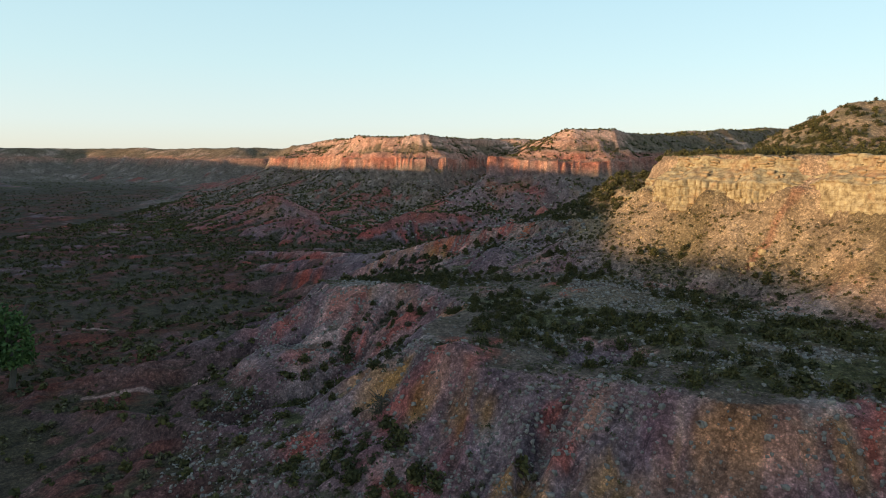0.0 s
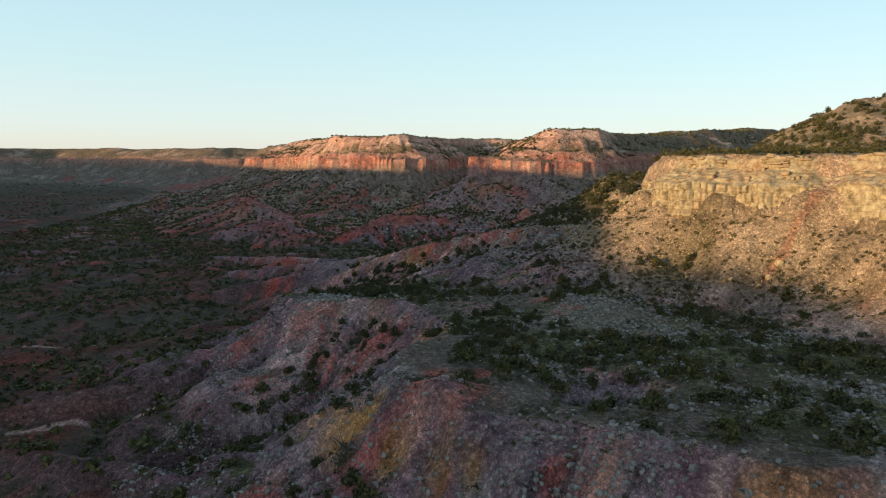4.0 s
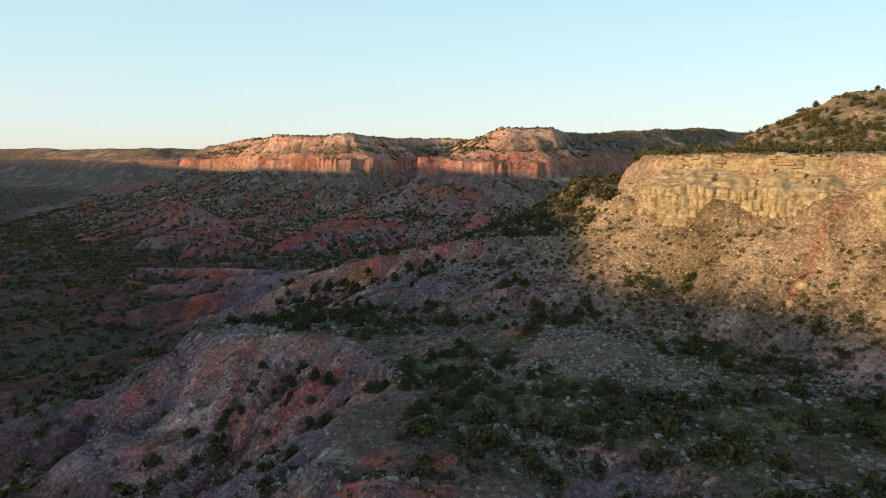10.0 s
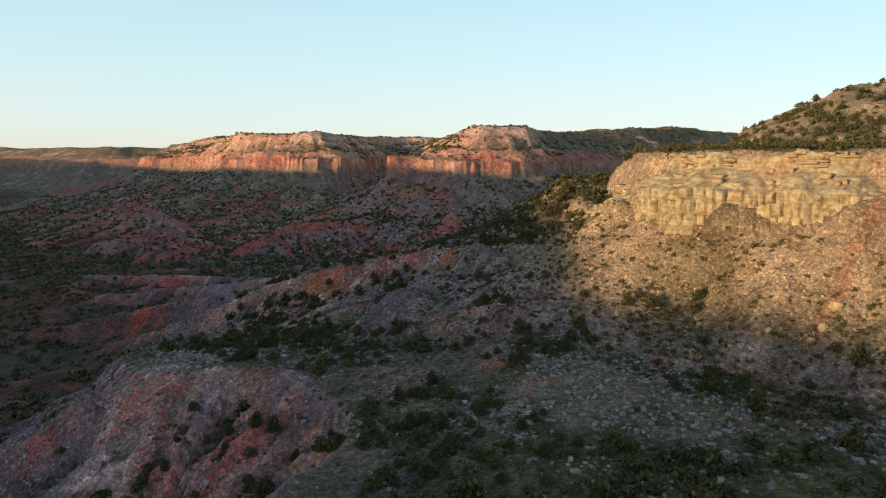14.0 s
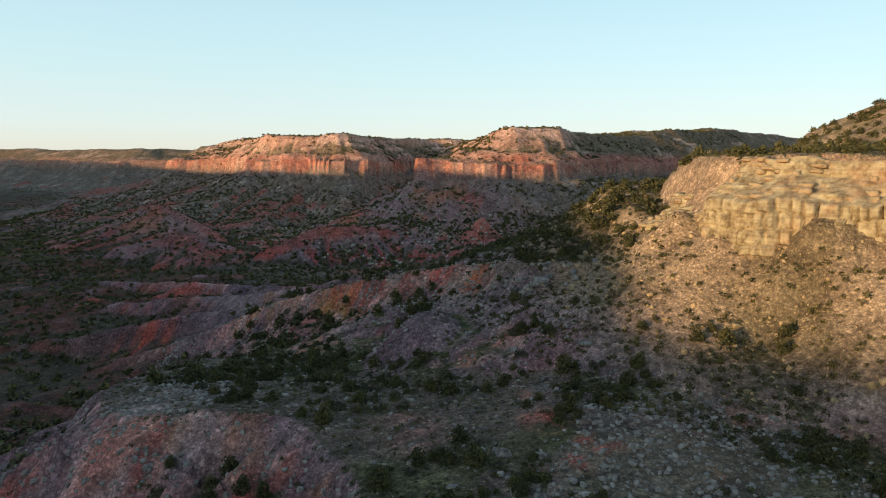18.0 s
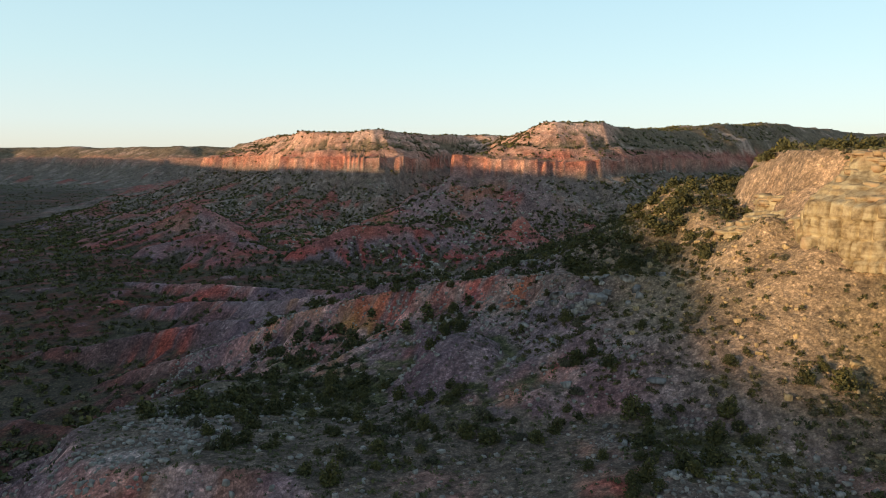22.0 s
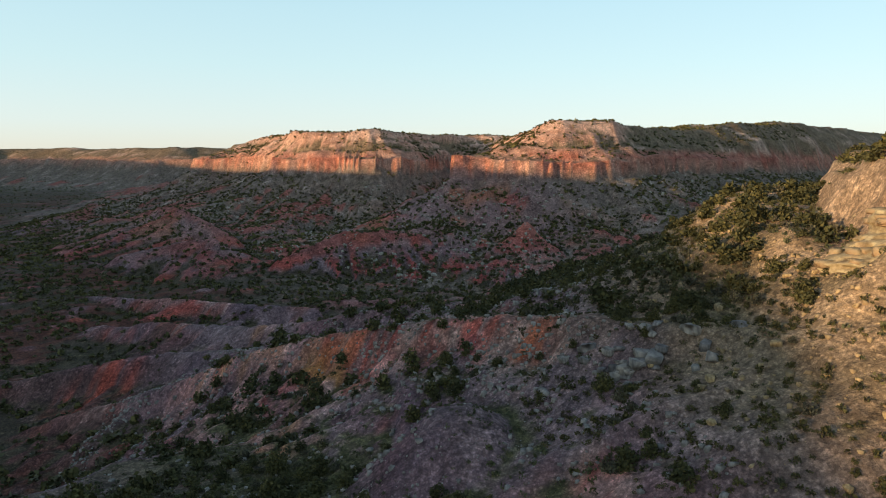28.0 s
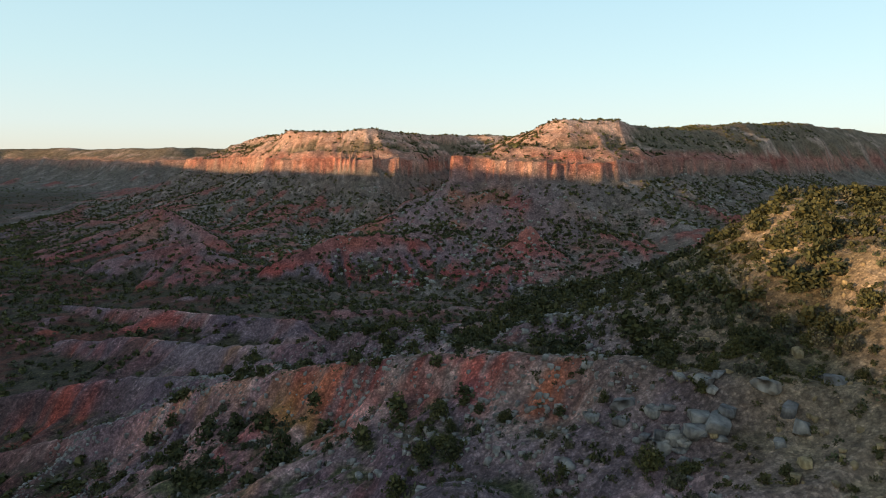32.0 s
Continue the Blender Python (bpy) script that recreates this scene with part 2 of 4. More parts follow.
def far_land(x, y, z):
    """The far wall: red cliff band, capped mesas and a gullied apron."""
    r = outline(x, y, RIM) + 9 * fbm(x, y, 70, 4, 16)
    q = far_field(x, y)
    share = np.clip(np.maximum(r, 0) / (np.maximum(r, 0) + np.maximum(-q, 0) + 1e-6), 0, 1)
    caps = 2.0 + 4.5 * fbm(x, y, 50, 4, 58) + 22 * (1 - share) ** 1.15 + 0.7 * np.sin(share * 22 + 2 * fbm(x, y, 60, 2, 19)) * share * (1 - share) * 4
    caps = caps - smooth(0.05, 0.4, share) * smooth(1, 0.8, share) * (7.0 * (rills(x, y, arc(x, y, RIM), np.maximum(r, 0), 30, 56) - 0.35) + 2.0 * (rills(x, y, arc(x, y, RIM), np.maximum(r, 0), 11, 59) - 0.3))
    caps = caps + 0.8 * smooth(42, 24, np.hypot(x - 122, y - 588)) + 14.5 * smooth(160, 400, x) * (y < 1300) * smooth(1, 0.6, share)
    out = np.maximum(0, q)
    gully = ridged(x, y, 75, 5, 20)
    way = arc(x, y, RED_EDGE)
    apron = -8 - 0.13 * out - (22 + 14 * smooth(125, 80, x) * smooth(-75, -30, x) - 7 * smooth(120, 150, x) * (y < 700)) * (1 - np.exp(-out / 48)) + (gully - 0.5) * np.minimum(out, 70) * 0.12 - smooth(4, 40, out) * 11.0 * (rills(x, y, way, out, 46, 28) - 0.4) - smooth(10, 40, out) * 1.4 * rills(x, y, way, out, 15, 57) + 1.2 * fbm(x, y, 14, 4, 21)
    scree = smooth(-0.05, 0.3, fbm(way, 0 * way, 34, 3, 62)) * (5 + 4 * fbm(x, y, 20, 2, 63))
    apron = apron + scree * np.exp(-out / 16)
    wall = np.where(q < 0, swell(caps, np.full(x.shape, -8.0), 0.5), apron + 10 * (1 - smooth(0, 1.6, q)))
    z = swell(wall, z, 4)
    return z


def knoll_land(x, y, z):
    """Named knolls of the badlands before the far wall."""
    for line, steep, toe in (([(18, 474, -36), (-2, 471, -35), (-20, 470, -34), (-50, 456, -46)], 0.8, 0.3), ([(-152, 592, -30), (-130, 562, -28), (-105, 538, -36), (-86, 520, -43)], 0.6, 0.25), ([(40, 486, -38), (48, 484, -39)], 0.7, 0.3), ([(69.4, 470, -31), (71, 476, -30)], 0.85, 0.35),
                             ([(-70, 452, -51), (-112, 446, -54)], 0.45, 0.2), ([(-84, 468, -37), (-100, 470, -39), (-130, 472, -46)], 0.55, 0.25), ([(-150, 560, -43), (-185, 540, -49)], 0.5, 0.25)):
        at = near_box(x, y, line, 70)
        xs, ys = x[at], y[at]
        d, _ = along(xs, ys, line)
        z[at] = swell(spur(xs, ys, line, steep, toe, 14) - smooth(0, 8, d) * 5.0 * rills(xs, ys, arc(xs, ys, line), d, 13, 29), z[at], 1.5)
    return z


def ground_height(x, y):
    floor = -54.5 + 2.6 * fbm(x, y, 120, 4, 1) + 0.01 * np.maximum(0, y - 420)
    z = floor + 0.0 * x
    at = near_box(x, y, BENCH, 115)
    z[at] = bench_land(x[at], y[at], z[at])
    z = spur_land(x, y, z)
    # hummocks and washes of the canyon floor
    z = z + smooth(-44, -54, z) * (3.6 * (ridged(x, y, 46, 4, 70) - 0.5) + 1.4 * fbm(x, y, 14, 3, 71))
    at = (x > 10) & (x < 1100) & (y < 420) & (y > -60)
    z[at] = cliff_land(x[at], y[at], z[at])
    at = (y > 260) | (np.abs(x) > 900)
    z[at] = far_land(x[at], y[at], z[at])
    z = knoll_land(x, y, z)
    # unseen western rim, its crest heights set so that its shadow fills the canyon
    w = outline(x, y, WEST_RIM) + 14 * fbm(x, y, 120, 4, 23)
    out = np.maximum(0, w)
    crest = np.interp(y, [-900, -165, -130, -113, -90, -72, -52, 0, 100, 300, 430, 500, 600, 900, 1100, 1700], [53, 57.5, 58, 57.3, 53.5, 51.5, 57.5, 61, 61, 59.5, 52, 48, 49, 62, 98, 100])
    # an uneven crest leaves lit patches on the far-left cliffs
    crest = crest + smooth(900, 1100, y) * 16 * fbm(y, 0 * y, 110, 3, 30)
    z = swell(np.where(w < 0, crest, crest - 56 * smooth(0, 30, out) - 0.12 * out - 48 * (1 - np.exp(-out / 45))), z, 4)
    # small relief
    return z + 0.35 * fbm(x, y, 5.5, 3, 24) + 0.28 * fbm(x, y, 2.1, 2, 25)


def steps(stops):
    """Grid lines from (start, spacing) pairs, the spacing easing from one to the next."""
    out, at = [], stops[0][0]
    while at < stops[-1][0]:
        out.append(at)
        at += float(np.interp(at, [s[0] for s in stops], [s[1] for s in stops]))
    return np.array(out + [stops[-1][0]])


GX = steps([(-2800, 120), (-1000, 14), (-400, 5), (-220, 2.6), (-60, 1.3), (-30, 0.65), (90, 0.65), (130, 1.5), (260, 3), (420, 8), (1000, 60), (2800, 160)])
GY = steps([(-900, 90), (-100, 20), (40, 3), (72, 0.7), (235, 0.7), (300, 1.5), (480, 2.3), (830, 2.8), (1000, 9), (1650, 12), (1900, 60), (2800, 150)])
mx, my = np.meshgrid(GX, GY)
HZ = ground_height(mx.ravel(), my.ravel()).reshape(mx.shape)


def ground_at(x, y):
    """The sheet's height at places, read off its own grid."""
    x, y = np.asarray(x, float), np.asarray(y, float)
    i = np.clip(np.searchsorted(GX, x) - 1, 0, len(GX) - 2)
    j = np.clip(np.searchsorted(GY, y) - 1, 0, len(GY) - 2)
    u, v = (x - GX[i]) / (GX[i + 1] - GX[i]), (y - GY[j]) / (GY[j + 1] - GY[j])
    return (HZ[j, i] * (1 - u) + HZ[j, i + 1] * u) * (1 - v) + (HZ[j + 1, i] * (1 - u) + HZ[j + 1, i + 1] * u) * v


def material(name):
    m = bpy.data.materials.new(name)
    m.use_nodes = True
    return m, m.node_tree.nodes, m.node_tree.links, m.node_tree.nodes["Principled BSDF"]


def sheet(name, nx, ny, verts):
    me = bpy.data.meshes.new(name)
    idx = np.arange(nx * ny).reshape(ny, nx)
    quads = np.stack([idx[:-1, :-1], idx[:-1, 1:], idx[1:, 1:], idx[1:, :-1]], -1).reshape(-1, 4)
    me.vertices.add(len(verts))
    me.vertices.foreach_set("co", verts.astype(np.float32).ravel())
    me.loops.add(quads.size)
    me.loops.foreach_set("vertex_index", quads.astype(np.int32).ravel())
    me.polygons.add(len(quads))
    me.polygons.foreach_set("loop_start", np.arange(0, quads.size, 4, dtype=np.int32))
    me.polygons.foreach_set("loop_total", np.full(len(quads), 4, dtype=np.int32))
    me.update(calc_edges=True)
    return me


# ---- materials ----
def mix_colour(n, l, a, b, fac, blend="MIX"):
    """A colour mix node; a, b and fac are sockets or values."""
    m = n.new("ShaderNodeMix")
    m.data_type, m.blend_type = "RGBA", blend
    for socket, value in ((m.inputs[0], fac), (m.inputs[6], a), (m.inputs[7], b)):
        if isinstance(value, bpy.types.NodeSocket):
            l.new(value, socket)
        else:
            socket.default_value = value
    return m.outputs[2]


def speckle(n, l, scale, detail=3.0, rough=0.6, kind="Object"):
    t = n.new("ShaderNodeTexNoise")
    t.inputs["Scale"].default_value, t.inputs["Detail"].default_value, t.inputs["Roughness"].default_value = scale, detail, rough
    l.new(n.new("ShaderNodeTexCoord").outputs[kind], t.inputs["Vector"])
    return t.outputs["Fac"]


def ramp(n, l, source, stops):
    r = n.new("ShaderNodeValToRGB")
    while len(r.color_ramp.elements) < len(stops):
        r.color_ramp.elements.new(0.5)
    for e, (at, c) in zip(r.color_ramp.elements, stops):
        e.position, e.color = at, (c if len(c) == 4 else (*c, 1))
    l.new(source, r.inputs[0])
    return r.outputs[0]


def bumped(n, l, b, height, strength, distance):
    k = n.new("ShaderNodeBump")
    k.inputs["Strength"].default_value, k.inputs["Distance"].default_value = strength, distance
    l.new(height, k.inputs["Height"])
    l.new(k.outputs[0], b.inputs["Normal"])


def grey(v):
    return (v, v, v, 1)


# ground: the colour of each layer comes with the mesh, grain and stones from noise
earth, en, el, eb = material("earth")
layer = en.new("ShaderNodeAttribute")
layer.attribute_name = "layer_colour"
grain = ramp(en, el, speckle(en, el, 1.3, 9, 0.85), [(0.33, grey(0.4)), (0.5, grey(0.95)), (0.64, grey(1.9))])
patch = ramp(en, el, speckle(en, el, 0.2, 10, 0.8), [(0.32, grey(0.42)), (0.5, grey(1.0)), (0.68, grey(1.65))])
col = mix_colour(en, el, layer.outputs["Color"], grain, 1.0, "MULTIPLY")
col = mix_colour(en, el, col, patch, 1.0, "MULTIPLY")
place = en.new("ShaderNodeTexCoord").outputs["Object"]


def pebbles(scale, low, high):
    """Stones side by side, each with a brightness of its own and dark gaps between."""
    cell = en.new("ShaderNodeTexVoronoi")
    cell.inputs["Scale"].default_value = scale
    el.new(place, cell.inputs["Vector"])
    own = en.new("ShaderNodeSeparateColor")
    el.new(cell.outputs["Color"], own.inputs[0])
    shade = ramp(en, el, own.outputs[0], [(0.0, grey(low)), (0.7, grey(1.0)), (1.0, grey(high))])
    gap = ramp(en, el, cell.outputs["Distance"], [(0.3, grey(1)), (0.75, grey(0.62))])
    return mix_colour(en, el, shade, gap, 1.0, "MULTIPLY"), cell.outputs["Distance"]


coarse, coarse_d = pebbles(1.5, 0.72, 1.7)
fine, fine_d = pebbles(4.2, 0.62, 1.6)
some = ramp(en, el, speckle(en, el, 0.22, 4, 0.65), [(0.45, grey(0.0)), (0.62, grey(0.9))])
stony = en.new("ShaderNodeMath")
stony.operation = "MULTIPLY"
el.new(some, stony.inputs[0])
el.new(layer.outputs["Alpha"], stony.inputs[1])
col = mix_colour(en, el, col, mix_colour(en, el, col, coarse, 1.0, "MULTIPLY"), stony.outputs[0])
col = mix_colour(en, el, col, fine, 0.6, "MULTIPLY")
el.new(col, eb.inputs["Base Color"])
eb.inputs["Roughness"].default_value = 0.95
eb.inputs["Specular IOR Level"].default_value = 0.15
bumped(en, el, eb, mix_colour(en, el, speckle(en, el, 1.2, 7, 0.7), coarse_d, 0.35), 1.0, 0.7)


def stone_material(name, dark, light, scale=0.9, bump=0.5):
    m, n, l, b = material(name)
    c = ramp(n, l, speckle(n, l, scale, 6, 0.65), [(0.3, dark), (0.68, light)])
    r = n.new("ShaderNodeObjectInfo").outputs["Random"]
    c = mix_colour(n, l, c, ramp(n, l, r, [(0.0, (0.68, 0.66, 0.68)), (0.5, (1, 0.97, 0.94)), (1.0, (1.22, 1.12, 1.0))]), 1.0, "MULTIPLY")
    streak = n.new("ShaderNodeMapping")
    streak.inputs["Scale"].default_value = (2.5, 2.5, 0.4)
    l.new(n.new("ShaderNodeTexCoord").outputs["Object"], streak.inputs["Vector"])
    t = n.new("ShaderNodeTexNoise")
    t.inputs["Scale"].default_value, t.inputs["Detail"].default_value = 1.0, 5
    l.new(streak.outputs[0], t.inputs["Vector"])
    c = mix_colour(n, l, c, ramp(n, l, t.outputs["Fac"], [(0.35, grey(0.6)), (0.6, grey(1.08))]), 0.8, "MULTIPLY")
    l.new(c, b.inputs["Base Color"])
    b.inputs["Roughness"].default_value = 0.92
    b.inputs["Specular IOR Level"].default_value = 0.2
    bumped(n, l, b, speckle(n, l, 3.0, 6, 0.7), bump, 0.25)
    return m


YELLOW_STONE = stone_material("yellow_sandstone", (0.26, 0.17, 0.08), (0.55, 0.41, 0.22))
GREY_STONE = stone_material("grey_stone", (0.125, 0.11, 0.1), (0.4, 0.355, 0.31))


def leaf_material(name, dark, mid, light):
    m, n, l, b = material(name)
    c = ramp(n, l, n.new("ShaderNodeNewGeometry").outputs["Random Per Island"], [(0.0, dark), (0.55, mid), (1.0, light)])
    r = n.new("ShaderNodeObjectInfo").outputs["Random"]
    c = mix_colour(n, l, c, ramp(n, l, r, [(0.0, (0.72, 0.74, 0.75)), (1.0, (1.25, 1.2, 1.05))]), 1.0, "MULTIPLY")
    wide = ramp(n, l, speckle(n, l, 0.07, 3, 0.6), [(0.35, (0.75, 0.78, 0.8)), (0.65, (1.2, 1.15, 1.0))])
    c = mix_colour(n, l, c, wide, 1.0, "MULTIPLY")
    l.new(c, b.inputs["Base Color"])
    b.inputs["Roughness"].default_value = 0.8
    b.inputs["Specular IOR Level"].default_value = 0.2
    return m


JUNIPER = leaf_material("juniper_needles", (0.052, 0.05, 0.022), (0.085, 0.078, 0.031), (0.145, 0.12, 0.045))
SHRUB = leaf_material("dry_shrub_twigs", (0.07, 0.058, 0.045), (0.11, 0.095, 0.065), (0.17, 0.15, 0.09))
GRASS = leaf_material("dry_grass", (0.08, 0.085, 0.04), (0.115, 0.11, 0.055), (0.16, 0.145, 0.075))
COTTONWOOD = leaf_material("young_cottonwood_leaves", (0.03, 0.058, 0.02), (0.06, 0.105, 0.035), (0.1, 0.155, 0.055))
BARK, bn, bl, bb = material("grey_bark")
bl.new(ramp(bn, bl, speckle(bn, bl, 6, 5, 0.7), [(0.3, (0.05, 0.04, 0.03)), (0.7, (0.14, 0.115, 0.09))]), bb.inputs["Base Color"])
bb.inputs["Roughness"].default_value = 0.9


# ---- ground sheet ----
def blend(a, b, w):
    return a * (1 - w[:, None]) + np.asarray(b) * w[:, None]


def boxed(a, r):
    """A blur over r grid cells each way."""
    for axis in (0, 1):
        n = a.shape[axis]
        c = np.cumsum(np.insert(a, 0, 0, axis=axis), axis=axis)
        hi, lo = np.minimum(np.arange(n) + r + 1, n), np.maximum(np.arange(n) - r, 0)
        width = (hi - lo).reshape((-1, 1) if axis == 0 else (1, -1))
        a = (np.take(c, hi, axis) - np.take(c, lo, axis)) / width
    return a


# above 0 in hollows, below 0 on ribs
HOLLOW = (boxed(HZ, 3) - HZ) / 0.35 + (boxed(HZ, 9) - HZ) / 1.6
SPUR_LINES = [[(44, 188), (36, 196), (30, 204), (21, 213), (9, 224), (-5, 234), (-18, 243), (-28, 250), (-44, 256), (-62, 262)],
              [(8, 226), (-6, 246), (-24, 262), (-42, 277), (-63, 285), (-95, 291)],
              [(75, 246), (40, 250), (12, 252), (-8, 264), (-24, 282), (-60, 330), (-90, 350)]]


def layer_colours(x, y, z):
    """Base colours of soil, scree and rock layers over the sheet."""
    gy, gx = np.gradient(HZ, GY, GX)
    steep = np.hypot(gx, gy).ravel()
    far_q = far_field(x, y)
    near_c = cliff_field(x, y)
    # clay beds by height, tilted and folded a little
    h = z + 3.5 * fbm(x, y, 60, 3, 31) + 1.5 * fbm(x, y, 9, 3, 32)
    bands = [(-66, (0.11, 0.07, 0.055)), (-58, (0.16, 0.075, 0.05)), (-53, (0.27, 0.085, 0.055)), (-49, (0.2, 0.13, 0.12)), (-45, (0.28, 0.12, 0.09)),
             (-41, (0.22, 0.16, 0.15)), (-37, (0.3, 0.19, 0.17)), (-34, (0.24, 0.17, 0.16)), (-31, (0.33, 0.2, 0.14)), (-28, (0.26, 0.15, 0.11)), (-24, (0.23, 0.19, 0.16)), (-16, (0.25, 0.2, 0.16)), (30, (0.25, 0.2, 0.16))]
    zs = [b[0] for b in bands]
    clay = np.stack([np.interp(h, zs, [b[1][k] for b in bands]) for k in range(3)], -1)
    # colours run down the bare faces in streaks from the bench and the spurs
    edge = np.abs(outline(x, y, BENCH))
    u, v = arc(x, y, BENCH), edge
    for k, line in enumerate(SPUR_LINES):
        d, _ = along(x, y, [(*p, 0) for p in line])
        nearer = d < v
        u, v = np.where(nearer, 900 * (k + 1) + arc(x, y, line), u), np.where(nearer, d, v)
    u = u + 2.5 * fbm(x, y, 7, 4, 33)
    tone = fbm(x, y, 16, 4, 33)
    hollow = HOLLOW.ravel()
    clay = blend(clay, (0.31, 0.085, 0.065), 0.7 * smooth(0.12, 0.32, fbm(u, 0.25 * v, 5, 4, 73) + 0.35 * tone))
    clay = blend(clay, (0.34, 0.2, 0.08), 0.55 * smooth(0.26, 0.42, fbm(u, 0.25 * v + 50, 5, 4, 34) - 0.2 * tone) * smooth(-46, -38, z))
    clay = blend(clay, (0.43, 0.36, 0.33), 0.6 * smooth(0.14, 0.4, fbm(u, 0.3 * v + 90, 4, 4, 35) + 0.25 * fbm(x, y, 7, 3, 76)))
    clay = blend(clay, (0.16, 0.11, 0.13), 0.65 * smooth(0.1, 0.34, fbm(u, 0.25 * v + 140, 4, 4, 36) + 0.25 * fbm(x, y, 9, 3, 77)))
    # clay is darker in the hollows
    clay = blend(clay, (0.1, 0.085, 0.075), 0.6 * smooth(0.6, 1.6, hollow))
    soil = blend(np.tile((0.125, 0.112, 0.09), (len(x), 1)), (0.085, 0.1, 0.042), 0.85 * smooth(-0.05, 0.3, fbm(x, y, 24, 4, 37)))
    soil = blend(soil, (0.2, 0.182, 0.165), 0.5 * smooth(0.12, 0.4, fbm(x, y, 13, 4, 38)))
    # dark canyon floor soil, with some lens vignetting put into its colour
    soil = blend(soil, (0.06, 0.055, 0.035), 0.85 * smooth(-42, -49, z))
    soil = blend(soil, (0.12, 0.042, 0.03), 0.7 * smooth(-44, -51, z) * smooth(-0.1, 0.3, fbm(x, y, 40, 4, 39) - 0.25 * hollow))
    soil = soil * (0.84, 0.86, 0.84)
    # grey scree lies over most of the clay
    scree = blend(np.tile((0.15, 0.136, 0.148), (len(x), 1)), (0.1, 0.088, 0.105), smooth(-0.2, 0.3, fbm(x, y, 9, 4, 99)))
    clay = blend(clay, scree, 0.85 * smooth(-0.3, 0.15, fbm(x, y, 15, 5, 78) + 0.5 * fbm(u, 0.25 * v + 200, 6, 3, 98)))
    # low clay darkened to stand in for lens vignetting and dark shrubs
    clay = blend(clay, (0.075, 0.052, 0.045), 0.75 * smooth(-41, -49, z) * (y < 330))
    bare = smooth(0.26, 0.52, steep - 0.10 * hollow + 0.25 * fbm(x, y, 14, 4, 40))
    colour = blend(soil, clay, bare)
    # single outcrops of one colour: place and breadth
    beds = (((0.36, 0.22, 0.06), ((-7.7, 107, 4), (-14, 113, 3), (-2.6, 98.5, 3.5), (3.8, 92.5, 3.5), (8.3, 78, 4), (19.7, 75.6, 3.5), (43.7, 73, 3.2), (-8.4, 108.6, 4), (1, 224, 4.2), (0, 221, 3), (-4, 227, 2.5))),
            ((0.33, 0.085, 0.055), ((15.4, 86.5, 2.6), (7.9, 101.7, 3), (-20, 101, 4), (-38, 166.7, 5), (15, 79, 2.5), (-29, 144, 5), (-46, 168, 5), (8.4, 109.4, 2.6), (2.6, 113, 2.4), (-54, 278, 6), (-58, 276, 6), (4, 226, 4.5), (6, 222, 4), (20, 210, 3.5), (16, 214, 4), (22.8, 209.7, 2.5), (-24, 161, 4))),
            ((0.37, 0.13, 0.06), ((26.2, 203, 2.6), (24.5, 204, 2))),
            ((0.36, 0.22, 0.19), ((-21, 162, 4.5), (18, 90, 3), (0.3, 100.5, 3), (11.5, 156, 4.5), (-27.5, 247, 5), (-25, 244, 3.5), (-18, 157, 4))),
            ((0.36, 0.34, 0.32), ((8.5, 88, 3), (43.6, 77.5, 3), (-29.7, 138, 4.5), (-2, 113, 2), (-22, 166, 2.2), (-20, 168, 2))),
            ((0.15, 0.095, 0.12), ((-35, 115, 6), (-9.8, 91.5, 5), (27.6, 81, 4), (-21, 133, 6), (-6, 220, 5), (14.8, 209.5, 3.5), (26, 78, 3))),
            ((0.17, 0.04, 0.03), ((-71, 146, 8), (-90, 154, 9), (-106, 196, 12), (-70, 174, 8))))
    for c_, spots in beds:
        for px_, py_, r_ in spots:
            d = np.hypot(x - px_, y - py_) + 0.9 * r_ * fbm(x, y, 1.2 * r_, 4, 74) + 0.5 * r_ * fbm(u, 0.2 * v, 2.2, 3, 75)
            colour = blend(colour, c_, 0.62 * smooth(1.4 * r_, 0.2 * r_, d) * smooth(-0.5, 0.15, fbm(u, 0.15 * v, 1.6, 3, 104)))
    # knolls before the far wall are red below and pale above
    knoll = np.maximum(smooth(150, 60, np.hypot(x - 0, (y - 480) * 1.3)), 0.8 * smooth(95, 40, np.hypot(x + 125, y - 540))) * smooth(0.18, 0.42, steep + 0.2 * tone)
    streak = fbm(x, y, 17, 4, 100)
    colour = blend(colour, (0.2, 0.15, 0.145), 0.8 * knoll * smooth(-48, -40, h))
    colour = blend(colour, (0.27, 0.07, 0.055), 0.85 * knoll * np.maximum(smooth(-44, -48, h), smooth(0.18, 0.4, streak)) * smooth(1.2, 0.0, hollow))
    colour = blend(colour, (0.27, 0.12, 0.055), 0.7 * knoll * smooth(0.12, 0.35, fbm(x, y, 22, 3, 101)) * smooth(-47, -41, h))
    cone = smooth(13, 7, np.hypot(x - 70, y - 473))
    colour = blend(colour, (0.4, 0.24, 0.18), 0.85 * cone * smooth(-44, -39, h))
    colour = blend(colour, (0.33, 0.09, 0.075), 0.8 * cone * smooth(-40, -45, h))
    # apron of the far wall: dark brush, stones and a few red slips
    apron = smooth(190, 90, far_q) * (far_q > 0)
    colour = blend(colour, (0.14, 0.134, 0.105), 0.85 * apron * (1 - knoll))
    colour = blend(colour, (0.3, 0.29, 0.25), 0.55 * apron * (1 - knoll) * smooth(0.2, 0.45, fbm(x, y, 6, 4, 102)))
    colour = blend(colour, (0.26, 0.085, 0.065), 0.7 * apron * smooth(0.28, 0.45, fbm(x, y, 40, 4, 41) - 0.1 * hollow) * smooth(-16, -22, z))
